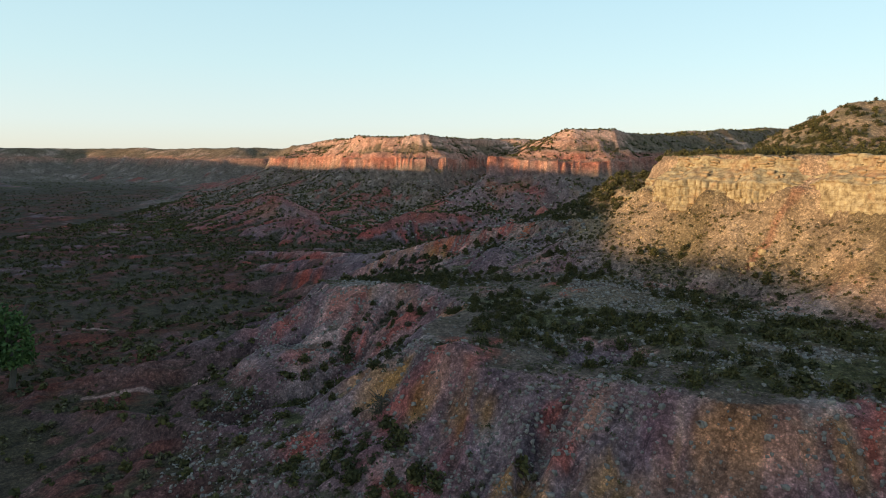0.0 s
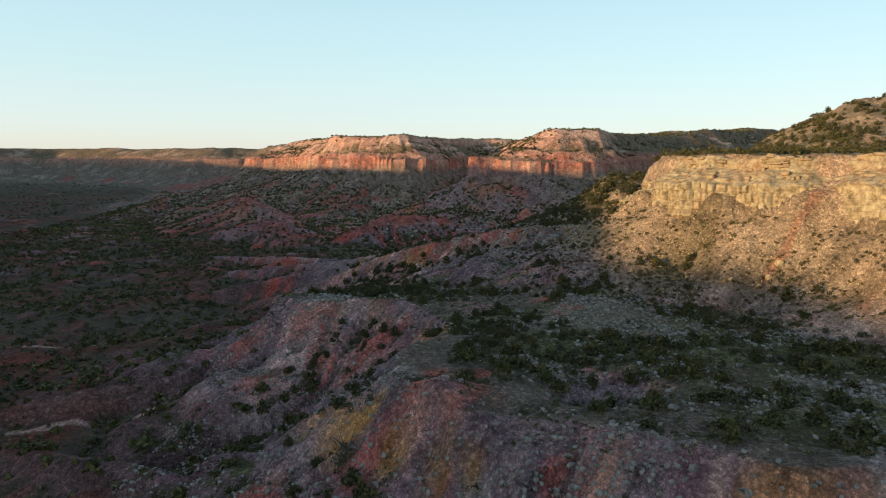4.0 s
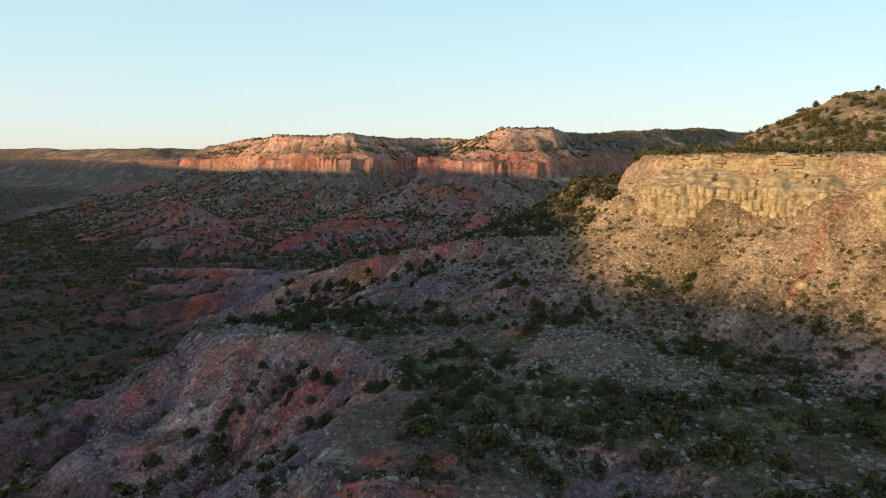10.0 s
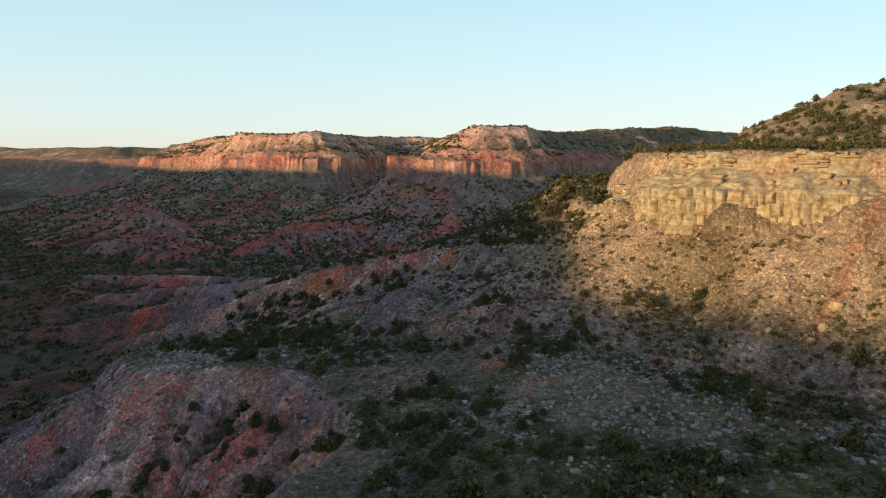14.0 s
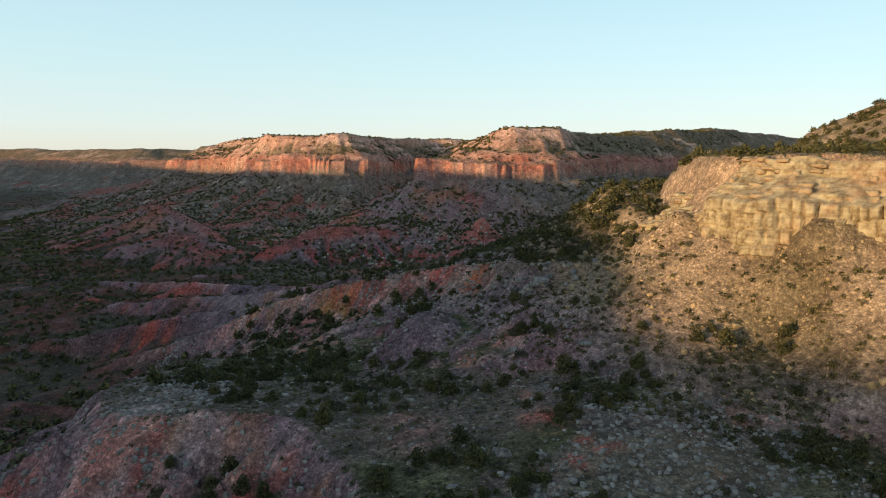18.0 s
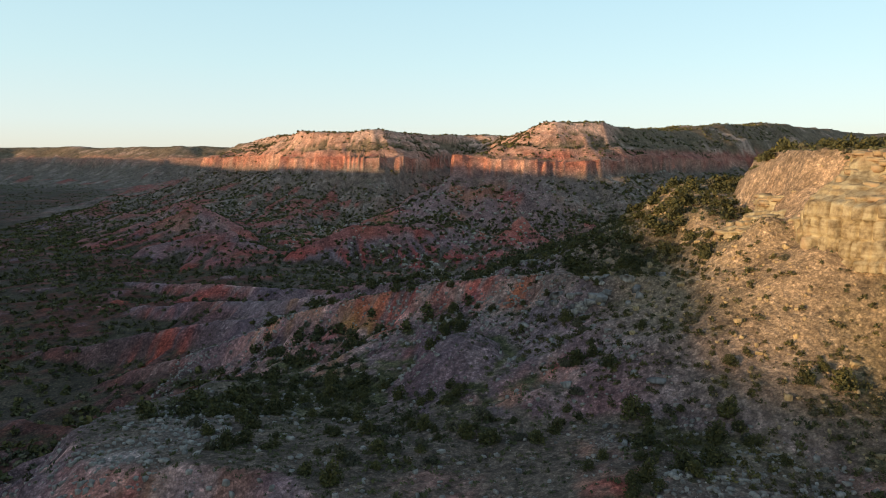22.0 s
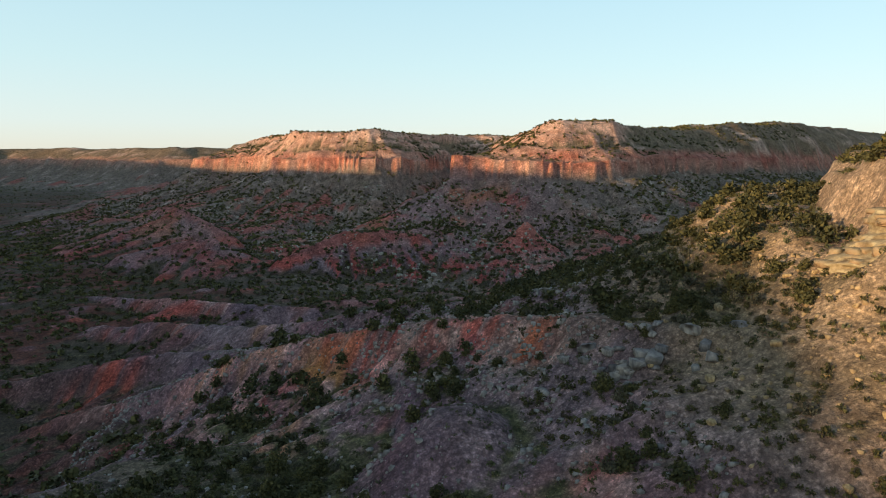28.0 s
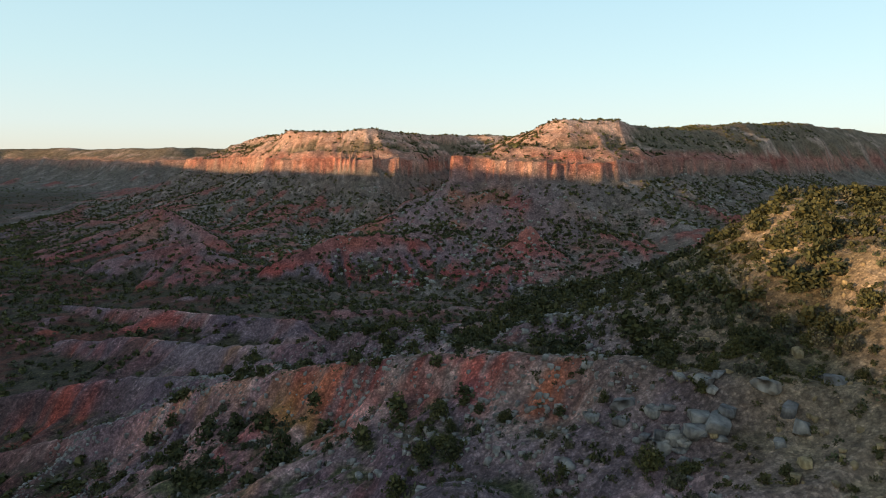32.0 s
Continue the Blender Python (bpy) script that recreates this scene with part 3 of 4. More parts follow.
    # far cliffs: orange-red band, pale beds and slopes above
    inside = smooth(2, -1, far_q)
    bed = 0.5 + 0.5 * np.sin(1.6 * z + 2.5 * fbm(x, y, 30, 3, 42))
    upper = blend(np.tile((0.3, 0.2, 0.14), (len(x), 1)), (0.47, 0.385, 0.3), (0.45 * bed + 0.55 * smooth(-0.1, 0.35, fbm(x, y, 22, 3, 64))) * smooth(4, 15, z))
    upper = blend(upper, (0.12, 0.115, 0.07), np.maximum(smooth(0.42, 0.2, steep), smooth(0.1, 1.0, hollow)) * 0.85)
    # dark brush, plus shade put into the right flank's and far rim's colour
    wooded = np.maximum(smooth(146, 168, x), smooth(1000, 1150, y))
    upper = blend(upper, blend(np.tile((0.095, 0.095, 0.058), (len(x), 1)), (0.33, 0.29, 0.23), smooth(0.15, 0.5, fbm(x, 3 * y, 26, 4, 103) + 0.3 * bed - 0.2)), 0.85 * wooded * smooth(5, 9, z))
    colour = blend(colour, upper, inside)
    # the red fades beyond y 900: distance haze put into the colour
    band = smooth(-9, -5, z) * smooth(7.5, 4.5, z + 1.5 * fbm(x, y, 25, 3, 43)) * smooth(3.5, 1.0, far_q) * smooth(0.4, 0.8, steep) * (1 - 0.7 * smooth(900, 1100, y))
    colour = blend(colour, blend(np.tile((0.31, 0.14, 0.095), (len(x), 1)), (0.36, 0.27, 0.2), np.clip(0.6 * smooth(-0.1, 0.3, fbm(x, y, 16, 4, 44)) + 0.5 * bed - 0.1, 0, 1)), band)
    # red beds of the right wall, its shade painted in as a darker red
    colour = blend(colour, blend(np.tile((0.2, 0.075, 0.058), (len(x), 1)), (0.27, 0.15, 0.11), bed), 0.8 * inside * smooth(146, 165, x) * (y < 1000) * smooth(9, 6, z) * smooth(-10, -7, z))
    colour = colour * np.array((1.1, 1.0, 0.93))
    # talus and wall of the near caprock
    talus = smooth(27, 9, near_c) * (x < 900) * (y < 330)
    colour = blend(colour, blend(np.tile((0.225, 0.185, 0.105), (len(x), 1)), (0.12, 0.105, 0.052), smooth(-0.1, 0.3, fbm(x, y, 10, 5, 45))), talus * 0.9)
    wash = smooth(26, 12, near_c) * smooth(1.3, 0.1, np.abs(y - 149 + 0.5 * np.maximum(0, 76 - x) + 3.0 * fbm(x, y, 9, 4, 46)) + 0.9 * fbm(x, y, 3, 3, 106)) * (x > 50)
    colour = blend(colour, (0.21, 0.1, 0.058), 0.6 * wash)
    wall = smooth(-0.6, -1.6, near_c) * (x < 900) * (y < 330)
    face = blend(np.tile((0.25, 0.2, 0.125), (len(x), 1)), (0.24, 0.15, 0.08), smooth(0.1, 0.4, fbm(x, y, 7, 4, 47)) * 0.45)
    top = blend(np.tile((0.18, 0.15, 0.085), (len(x), 1)), (0.095, 0.098, 0.042), smooth(-0.2, 0.2, fbm(x, y, 16, 4, 48)))
    colour = blend(colour, blend(face, top, smooth(-5.5, -7.5, near_c) * smooth(0.8, 0.45, steep + 0.15 * tone)), wall)
    # footpaths on the canyon floor
    for line in ([(-80, 150, 0), (-60, 152, 0), (-48, 156, 0), (-40, 152, 0)], [(-120, 214, 0), (-92, 222, 0), (-76, 226, 0)]):
        d, _ = along(x, y, line)
        colour = blend(colour, (0.36, 0.25, 0.2), 0.8 * smooth(1.6, 0.5, d + 0.6 * fbm(x, y, 6, 2, 49)))
    return np.c_[np.clip(colour * (1.48, 1.2, 1.18), 0.02, 0.8), 1 - 0.75 * talus]


ground_mesh = sheet("ground", len(GX), len(GY), np.stack([mx, my, HZ], -1).reshape(-1, 3))
ground_mesh.polygons.foreach_set("use_smooth", np.ones(len(ground_mesh.polygons), bool))
paint = ground_mesh.color_attributes.new("layer_colour", "FLOAT_COLOR", "POINT")
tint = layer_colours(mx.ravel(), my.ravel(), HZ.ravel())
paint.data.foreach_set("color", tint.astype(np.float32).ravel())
ground_mesh.materials.append(earth)
ground = tagged(new("ground", ground_mesh), "eroded red and grey canyon ground with gravel slopes and flat-topped mesas", "ground", kind="structure")
SLOPE = np.hypot(*np.gradient(HZ, GY, GX))


def hollow_at(x, y):
    i = np.clip(np.searchsorted(GX, x), 0, len(GX) - 1)
    j = np.clip(np.searchsorted(GY, y), 0, len(GY) - 1)
    return HOLLOW[j, i]


def slope_at(x, y):
    i = np.clip(np.searchsorted(GX, x), 0, len(GX) - 1)
    j = np.clip(np.searchsorted(GY, y), 0, len(GY) - 1)
    return SLOPE[j, i]


# ---- plants and stones: shapes ----
rng = np.random.RandomState(11)


def mesh_of(name, verts, faces, mat, smooth_faces=False):
    """A mesh from arrays: faces is (n, 3) or (n, 4)."""
    me = bpy.data.meshes.new(name)
    verts, faces = np.asarray(verts, np.float32), np.asarray(faces, np.int32)
    k = faces.shape[1]
    me.vertices.add(len(verts))
    me.vertices.foreach_set("co", verts.ravel())
    me.loops.add(faces.size)
    me.loops.foreach_set("vertex_index", faces.ravel())
    me.polygons.add(len(faces))
    me.polygons.foreach_set("loop_start", np.arange(0, faces.size, k, dtype=np.int32))
    me.polygons.foreach_set("loop_total", np.full(len(faces), k, dtype=np.int32))
    if smooth_faces:
        me.polygons.foreach_set("use_smooth", np.ones(len(faces), bool))
    me.update(calc_edges=True)
    me.materials.append(mat)
    return me


def unit(n):
    v = rng.normal(size=(n, 3))
    return v / np.linalg.norm(v, axis=1)[:, None]


def sprigs(centres, size, lean=0.0):
    """Small bent leaf clumps, two triangles each, round the given centres."""
    n = len(centres)
    a, b = unit(n), unit(n)
    a[:, 2] += lean
    a /= np.linalg.norm(a, axis=1)[:, None]
    b = np.cross(a, b)
    b /= np.linalg.norm(b, axis=1)[:, None]
    c = np.cross(a, b)
    s = (size * rng.uniform(0.6, 1.5, n))[:, None]
    p = np.stack([centres - 0.7 * a * s, centres + 0.55 * b * s + 0.2 * c * s, centres + a * s, centres - 0.55 * b * s + 0.2 * c * s], 1)
    return p.reshape(-1, 3), np.arange(4 * n).reshape(-1, 4)


def crown(width, height, count, size, lobes=6, taper=0.3, low=0.1, lean=0.3):
    """A plant's uneven crown: lobes of leaf clumps, denser towards their skins, with gaps between them."""
    mid = unit(lobes) * rng.uniform(0.2, 0.5, (lobes, 1))
    mid[:, 2] = np.abs(mid[:, 2]) * 1.1 + 0.05
    pick = rng.randint(0, lobes, count)
    p = mid[pick] + unit(count) * (rng.uniform(0.4, 1, (count, 1)) ** 0.5) * rng.uniform(0.34, 0.56, (lobes, 1))[pick]
    p[:, :2] *= (1 - taper * np.clip(p[:, 2:3], 0, 1))
    p *= (width / 2, width / 2, height)
    p[:, 2] = np.maximum(p[:, 2] * 0.85, 0) + low
    return sprigs(p, size, lean)


def trunk(base, top, r0, r1, sides=6):
    base, top = np.array(base, float), np.array(top, float)
    d = (top - base) / np.linalg.norm(top - base)
    u = np.cross(d, (0.3, 0.9, 0.2))
    u /= np.linalg.norm(u)
    w = np.cross(d, u)
    ang = np.linspace(0, 2 * np.pi, sides, endpoint=False)
    ring = np.cos(ang)[:, None] * u + np.sin(ang)[:, None] * w
    v = np.concatenate([base + ring * r0, (base + top) / 2 + rng.normal(0, r0 * 0.5, 3) + ring * (r0 + r1) / 2, top + ring * r1])
    f = [(k * sides + i, k * sides + (i + 1) % sides, (k + 1) * sides + (i + 1) % sides, (k + 1) * sides + i) for k in range(2) for i in range(sides)]
    return v, np.array(f)


def joined(pieces):
    vs, fs, n = [], [], 0
    for v, f in pieces:
        vs.append(v), fs.append(f + n)
        n += len(v)
    return np.concatenate(vs), np.concatenate(fs)


ICO = bmesh.new()
bmesh.ops.create_icosphere(ICO, subdivisions=2, radius=1)
ICO_V = np.array([v.co[:] for v in ICO.verts])
ICO_F = np.array([[v.index for v in f.verts] for f in ICO.faces])
ICO.free()
ICO = bmesh.new()
bmesh.ops.create_icosphere(ICO, subdivisions=1, radius=1)
PEB_V = np.array([v.co[:] for v in ICO.verts])
PEB_F = np.array([[v.index for v in f.verts] for f in ICO.faces])
ICO.free()


def rock(points, cuts=4, rough=0.02):
    """An angular block: a ball cut back by three skewed pairs of planes and a few odd ones."""
    v = points.copy()
    frame_ = np.linalg.qr(rng.normal(size=(3, 3)))[0] if len(points) > 50 else np.eye(3)
    planes = np.concatenate([frame_, -frame_]) + rng.normal(0, 0.16, (6, 3))
    planes /= np.linalg.norm(planes, axis=1)[:, None]
    for n, far_ in [(n, rng.uniform(0.34, 0.56)) for n in planes] + [(n, rng.uniform(0.5, 0.66)) for n in unit(cuts)]:
        v -= np.maximum(v @ n - far_, 0)[:, None] * n
    v += rng.normal(0, rough, v.shape)
    return v * rng.uniform(0.8, 1.35, 3) * (1.25, 1.1, 0.95)


def placed(v, f, xs, ys, zs, sizes, squash=None):
    """Many turned and scaled copies of one shape, as one pair of arrays."""
    n = len(xs)
    ang = rng.uniform(0, 2 * np.pi, n)
    c, s = np.cos(ang), np.sin(ang)
    p = v[None] * sizes[:, None, None]
    q = np.empty((n, len(v), 3))
    q[..., 0] = p[..., 0] * c[:, None] - p[..., 1] * s[:, None] + xs[:, None]
    q[..., 1] = p[..., 0] * s[:, None] + p[..., 1] * c[:, None] + ys[:, None]
    q[..., 2] = p[..., 2] * (1 if squash is None else squash[:, None]) + zs[:, None]
    return q.reshape(-1, 3), (f[None] + (np.arange(n) * len(v))[:, None, None]).reshape(-1, f.shape[1])


def part(name, me, parent, label=""):
    ob = new(name, me)
    ob.parent = parent
    return tagged(ob, label) if label else ob


# ---- where plants grow ----
BELTS = [([(-17, 152), (-9, 149), (-2, 145), (4, 137), (9, 133)], 3.4), ([(15, 148), (19, 141), (23, 134), (27, 128)], 2.4), ([(-24, 187), (-16, 194), (-8, 196), (1, 187), (9, 180)], 4.5), ([(6, 174), (17, 171), (26, 172)], 3.0),
         ([(-17, 188), (-9, 188), (-1, 182), (8, 175)], 4.0), ([(2, 256), (14, 253), (28, 251), (42, 248), (62, 244)], 6.0), ([(20, 203), (24, 199), (28, 194)], 2.2), ([(37, 221), (43, 213), (50, 205), (60, 228)], 5.0),
         ([(17, 119), (29, 114), (38, 121), (50, 120), (58, 122)], 2.6), ([(30, 108), (44, 112), (56, 108)], 2.2), ([(25, 205), (29, 202)], 1.6), ([(42, 197), (47, 193)], 3.0)]


def growth(x, y):
    """How thickly woody plants stand, 0 to 1: clumps on benches, floors and ledges, few on bare faces and loose talus."""
    s = slope_at(x, y)
    clump = 0.85 * smooth(-0.25, 0.45, fbm(x, y, 20, 4, 51) + 0.7 * fbm(x, y, 6, 2, 52) + 0.14 * np.clip(hollow_at(x, y), -2, 2.5))
    c = outline(x, y, CLIFF_FOOT)
    t = np.where((c > -2) & (c < 22) & (y < 196), 0.16, 1.0)
    t = np.where((c <= 4) & (c > -4), 0.02, t)
    wooded = np.exp(-(((x - 40) / 34) ** 2 + ((y - 248) / 16) ** 2)) + np.exp(-(((x - 50) / 10) ** 2 + ((y - 214) / 20) ** 2)) + 0.3 * (c < -9) * (y < 300) * (x < 400)
    for line, width in BELTS:
        d, _ = along(x, y, [(*p, 0) for p in line])
        wooded = wooded + 0.36 * np.exp(-((d / width) ** 2))
    q = outline(x, y, RED_EDGE)
    t = t * np.where(np.abs(q - 1) < 5, 0.05, 1.0)
    clump = np.clip(clump + 0.3 * smooth(-40, -47, ground_at(x, y)) + 0.4 * ((q > 6) & (q < 170)) + 0.2 * (q < -6), 0, 1)
    return np.clip(clump * smooth(np.where(y > 430, 1.7, 1.15), np.where(y > 430, 0.8, 0.45), s) * t + 0.85 * wooded * smooth(1.3, 0.7, s), 0, 1)


def scatter(x0, x1, y0, y1, per_m2, most=10**6):
    n = int((x1 - x0) * (y1 - y0) * per_m2)
    x, y = rng.uniform(x0, x1, n), rng.uniform(y0, y1, n)
    keep = rng.rand(n) < growth(x, y)
    return x[keep][:most], y[keep][:most]


def thinned(x, y, gap):
    """Leaves out those that stand within the gap of one before."""
    cells, keep = set(), []
    for k, (a, b) in enumerate(zip(x / gap, y / gap)):
        i, j = int(math.floor(a)), int(math.floor(b))
        if (i, j) not in cells:
            cells.add((i, j))
            keep.append(k)
    return x[keep], y[keep]


# juniper and shrub kinds: a trunk and a crown each
KINDS = []
for n in range(5):
    KINDS.append(("juniper_bush", "dark green juniper bush rooted in stony soil", "bush", "junipers on the slopes",
                  mesh_of("crown", *crown(3.0, 1.6 + 0.22 * n, 700, 0.135, 8 + n % 3, 0.3), JUNIPER), mesh_of("trunk", *trunk((0, 0, -0.5), (0.1, 0.05, 1.0), 0.12, 0.05), BARK)))
for n in range(3):
    KINDS.append(("bare_shrub", "grey-brown leafless shrub on stony ground", "shrub", "leafless shrubs on the slopes",
                  mesh_of("crown", *crown(2.0, 1.2, 520, 0.11, 8, 0.0, 0.05, 1.2), SHRUB), mesh_of("stem", *trunk((0, 0, -0.5), (0.05, 0.1, 0.7), 0.07, 0.03), BARK)))

nx, ny = scatter(-30, 68, 78, 268, 0.5)
nx, ny = thinned(nx, ny, 2.0)
near = np.hypot(nx - 20, ny - 165)
order = np.argsort(near)
own, rest = order[:420], order[420:]
count = {"juniper_bush": 0, "bare_shrub": 0}
left = []
for k in own:
    kind = KINDS[rng.randint(0, 5) if rng.rand() < 0.66 else rng.randint(5, 8)]
    if count[kind[0]] >= 290:
        left.append(k)
        continue
    count[kind[0]] += 1
    size = 0.5 + 0.8 * rng.rand() ** 1.3
    z = float(ground_at(nx[k], ny[k]))
    ob = tagged(new(kind[0]), kind[1], kind[2], kind[3])
    ob.matrix_world = pose(nx[k], ny[k], z - 0.1, 0, 0, rng.uniform(0, 360)) @ Matrix.Diagonal((size, size, size * rng.uniform(0.8, 1.15), 1))
    part(kind[4].name.split(".")[0], kind[4], ob)
    part(kind[5].name.split(".")[0], kind[5], ob)
rest = np.concatenate([rest, np.array(left, int)])


def brush(name, label, category, mat, shapes, x, y, low, high, sink=0.08):
    """All plants of one sort over a stretch, as one mass."""
    sort = rng.randint(0, len(shapes), len(x))
    bits = []
    for k, (v, f) in enumerate(shapes):
        sel = sort == k
        if sel.any():
            sizes = rng.uniform(low, high, sel.sum())
            bits.append(placed(v, f, x[sel], y[sel], ground_at(x[sel], y[sel]) - sink * sizes, sizes, rng.uniform(0.7, 1.15, sel.sum())))
    v, f = joined(bits)
    return tagged(new(name, mesh_of(name, v, f, mat)), label, category, kind="stuff")


bushy = [crown(3.0, 1.8, 170, 0.24, 7 + k % 3, 0.28) for k in range(5)]
twiggy = [crown(2.0, 1.2, 120, 0.18, 7, 0, 0.05, 1.2) for k in range(3)]
dark = rng.rand(len(rest)) < 0.62
brush("juniper_thicket", "dark green juniper bushes scattered over the bench and slopes", "bushes", JUNIPER, bushy, nx[rest][dark], ny[rest][dark], 0.55, 1.45)
brush("shrub_thicket", "grey-brown leafless shrubs scattered over the bench and slopes", "shrubs", SHRUB, twiggy, nx[rest][~dark], ny[rest][~dark], 0.5, 1.25)

# the canyon floor, the caprock's top and the slopes farther off
bushy_mid = [crown(3.2, 1.9, 28, 0.55, 6, 0.25) for k in range(5)]
fx = [scatter(-330, -30, 110, 480, 0.13), scatter(-30, 130, 262, 500, 0.17), scatter(-60, -30, 78, 262, 0.16), scatter(150, 190, 110, 300, 0.1)]
px, py = (np.concatenate([f[k] for f in fx]) for k in (0, 1))
px, py = thinned(px, py, 1.9)
brown = rng.rand(len(px)) < 0.35
brush("canyon_brush", "dark green junipers and mesquite over the canyon floor", "bushes", JUNIPER, bushy_mid, px[~brown], py[~brown], 0.4, 1.25)
brush("canyon_shrubs", "brown leafless mesquite over the canyon floor", "shrubs", SHRUB, bushy_mid, px[brown], py[brown], 0.4, 1.1)
bushy_far = [crown(3.2, 2.0, 7, 1.05, 3, 0.2) for k in range(5)]
fx = [scatter(-300, 420, 480, 860, 0.2), scatter(-900, -200, 860, 1600, 0.015), scatter(-200, 700, 860, 1100, 0.02), scatter(-700, -330, 300, 860, 0.03)]
px, py = (np.concatenate([f[k] for f in fx]) for k in (0, 1))
brush("far_brush", "junipers over the far slopes and mesa tops", "bushes", JUNIPER, bushy_far, px, py, 0.3, 0.95)

tx_, ty_ = thinned(*scatter(66, 150, 110, 300, 0.42), 1.8)
brush("hilltop_junipers", "dark green junipers over the hill above the cliff", "bushes", JUNIPER, [crown(3.0, 1.8, 130, 0.24, 7, 0.28) for k in range(5)], tx_, ty_, 0.45, 1.25)

# knee-high brush between the larger plants
low = [crown(1.1, 0.6, 34, 0.13, 5, 0.0, 0.02, 0.8) for k in range(5)]
lx, ly = scatter(-44, 70, 76, 272, 0.95)
pale = rng.rand(len(lx)) < 0.45
brush("low_brush", "small dark green shrubs dotted over the stony slopes", "shrubs", JUNIPER, low, lx[~pale], ly[~pale], 0.5, 1.4)
brush("low_dry_brush", "small dry yellow-brown shrubs dotted over the stony slopes", "shrubs", GRASS, low, lx[pale], ly[pale], 0.5, 1.4)

# golden shrubs over the sunlit talus
TALUS_SHRUB = leaf_material("olive_yellow_twigs", (0.05, 0.045, 0.018), (0.085, 0.073, 0.028), (0.14, 0.115, 0.045))
sx, sy = rng.uniform(20, 90, 9000), rng.uniform(100, 240, 9000)
sc = outline(sx, sy, CLIFF_FOOT)
keep = (sc > 2) & (sc < 30) & (rng.rand(9000) < 0.25 + 0.75 * smooth(-0.2, 0.35, fbm(sx, sy, 9, 3, 65)))
brush("talus_shrubs", "small olive-yellow shrubs dotted over the sunlit talus", "shrubs", TALUS_SHRUB, [crown(1.3, 0.75, 36, 0.15, 6, 0.0, 0.03, 0.9) for k in range(5)], sx[keep], sy[keep], 0.4, 1.2)

# grass in tufts between the shrubs
gx_, gy_ = rng.uniform(-30, 66, 16000), rng.uniform(80, 250, 16000)
keep = rng.rand(16000) < smooth(-0.2, 0.4, fbm(gx_, gy_, 18, 4, 37)) * smooth(0.9, 0.4, slope_at(gx_, gy_))
gx_, gy_ = gx_[keep], gy_[keep]
tufts = [crown(0.9, 0.35, 16, 0.13, 4, 0, 0.02, 1.5) for k in range(4)]
brush("grass_tufts", "yellow-green dry grass tufts between the stones", "grass", GRASS, tufts, gx_, gy_, 0.5, 1.5)

# two trees that stand apart
def tree(name, label, x, y, height, spread, mat, leaves, size, limbs=5, low=0.25):
    ob = tagged(new(name), label, "tree")
    ob.location = (x, y, float(ground_at(x, y)) - 0.3)
    part("trunk", mesh_of("trunk", *trunk((0, 0, -1), (0.2, 0.1, height * 0.5), 0.03 * height, 0.015 * height, 8), BARK), ob)
    for k in range(limbs):
        a = 2 * math.pi * k / limbs + rng.uniform(-0.4, 0.4)
        part("limb", mesh_of("limb", *trunk((0.1, 0, height * rng.uniform(0.2, 0.42)), (math.cos(a) * spread * 0.33, math.sin(a) * spread * 0.33, height * rng.uniform(0.6, 0.8)), 0.014 * height, 0.005 * height), BARK), ob)
    v, f = crown(spread, height * (1 - low), leaves, size, 11, 0.25, height * low)
    part("crown", mesh_of("crown", v, f, mat), ob)
    return ob


tree("cottonwood", "tall cottonwood with fresh green leaves on the canyon floor", -99, 156, 27, 21, COTTONWOOD, 2600, 0.55)
tree("bare_tree", "leafless purple-grey tree on the clay slope", -9, 103, 6, 6, SHRUB, 500, 0.16, 6, 0.1)

# ---- stones ----
ROCKS = [mesh_of("boulder", rock(ICO_V), ICO_F, GREY_STONE) for k in range(6)]
TAN_ROCKS = [mesh_of("boulder", rock(ICO_V), ICO_F, YELLOW_STONE) for k in range(4)]


def boulder(x, y, size, tan=False, name="boulder", label="weathered grey boulder half sunk in gravel", flat=1.0, group="boulders on the slope"):
    ob = new(name, (TAN_ROCKS if tan else ROCKS)[rng.randint(0, 4 if tan else 6)])
    ob.matrix_world = pose(x, y, float(ground_at(x, y)) + 0.12 * size * flat, rng.uniform(-12, 12), rng.uniform(-12, 12), rng.uniform(0, 360)) @ Matrix.Diagonal((size, size, size * flat, 1))
    return tagged(ob, label, "boulder", group)


# the stones that stand out by themselves
boulder(19.4, 145.4, 1.15, label="pale squarish boulder among bushes on the bench", flat=0.9)
boulder(35.2, 169.5, 1.3, label="broad flat slab lying on the gravel slope", flat=0.6)
boulder(30.8, 78.0, 0.9, label="pale boulder on the bare clay slope")
boulder(26.2, 106.4, 1.0, label="pale boulder at the edge of the bench")
for dx, dy, s in ((0, 0, 1.0), (2.4, 0.9, 1.25), (-2.0, -0.6, 0.8)):
    boulder(65.3 + dx, 143.3 + dy, s, True, label="tan sandstone block fallen onto the talus", group="fallen sandstone blocks")
for k in range(16):
    boulder(14.9 + rng.normal(0, 2.0), 115.9 + rng.normal(0, 1.6), rng.uniform(0.3, 0.75), label="pale stone in a loose pile on the bench", group="stone pile on the bench")
for k in range(26):
    boulder(33.2 + rng.normal(0, 2.6), 193.5 + rng.normal(0, 2.0), rng.uniform(0.5, 1.45), label="grey boulder in a jumbled outcrop", group="outcrop boulders", flat=0.8)
for k in range(5):
    boulder(41.6 + rng.normal(0, 1.8), 189.5 + rng.normal(0, 1.8), rng.uniform(0.6, 1.2), label="grey boulder at the foot of the slope", group="outcrop boulders")
bx, by = rng.uniform(0, 62, 900), rng.uniform(88, 212, 900)
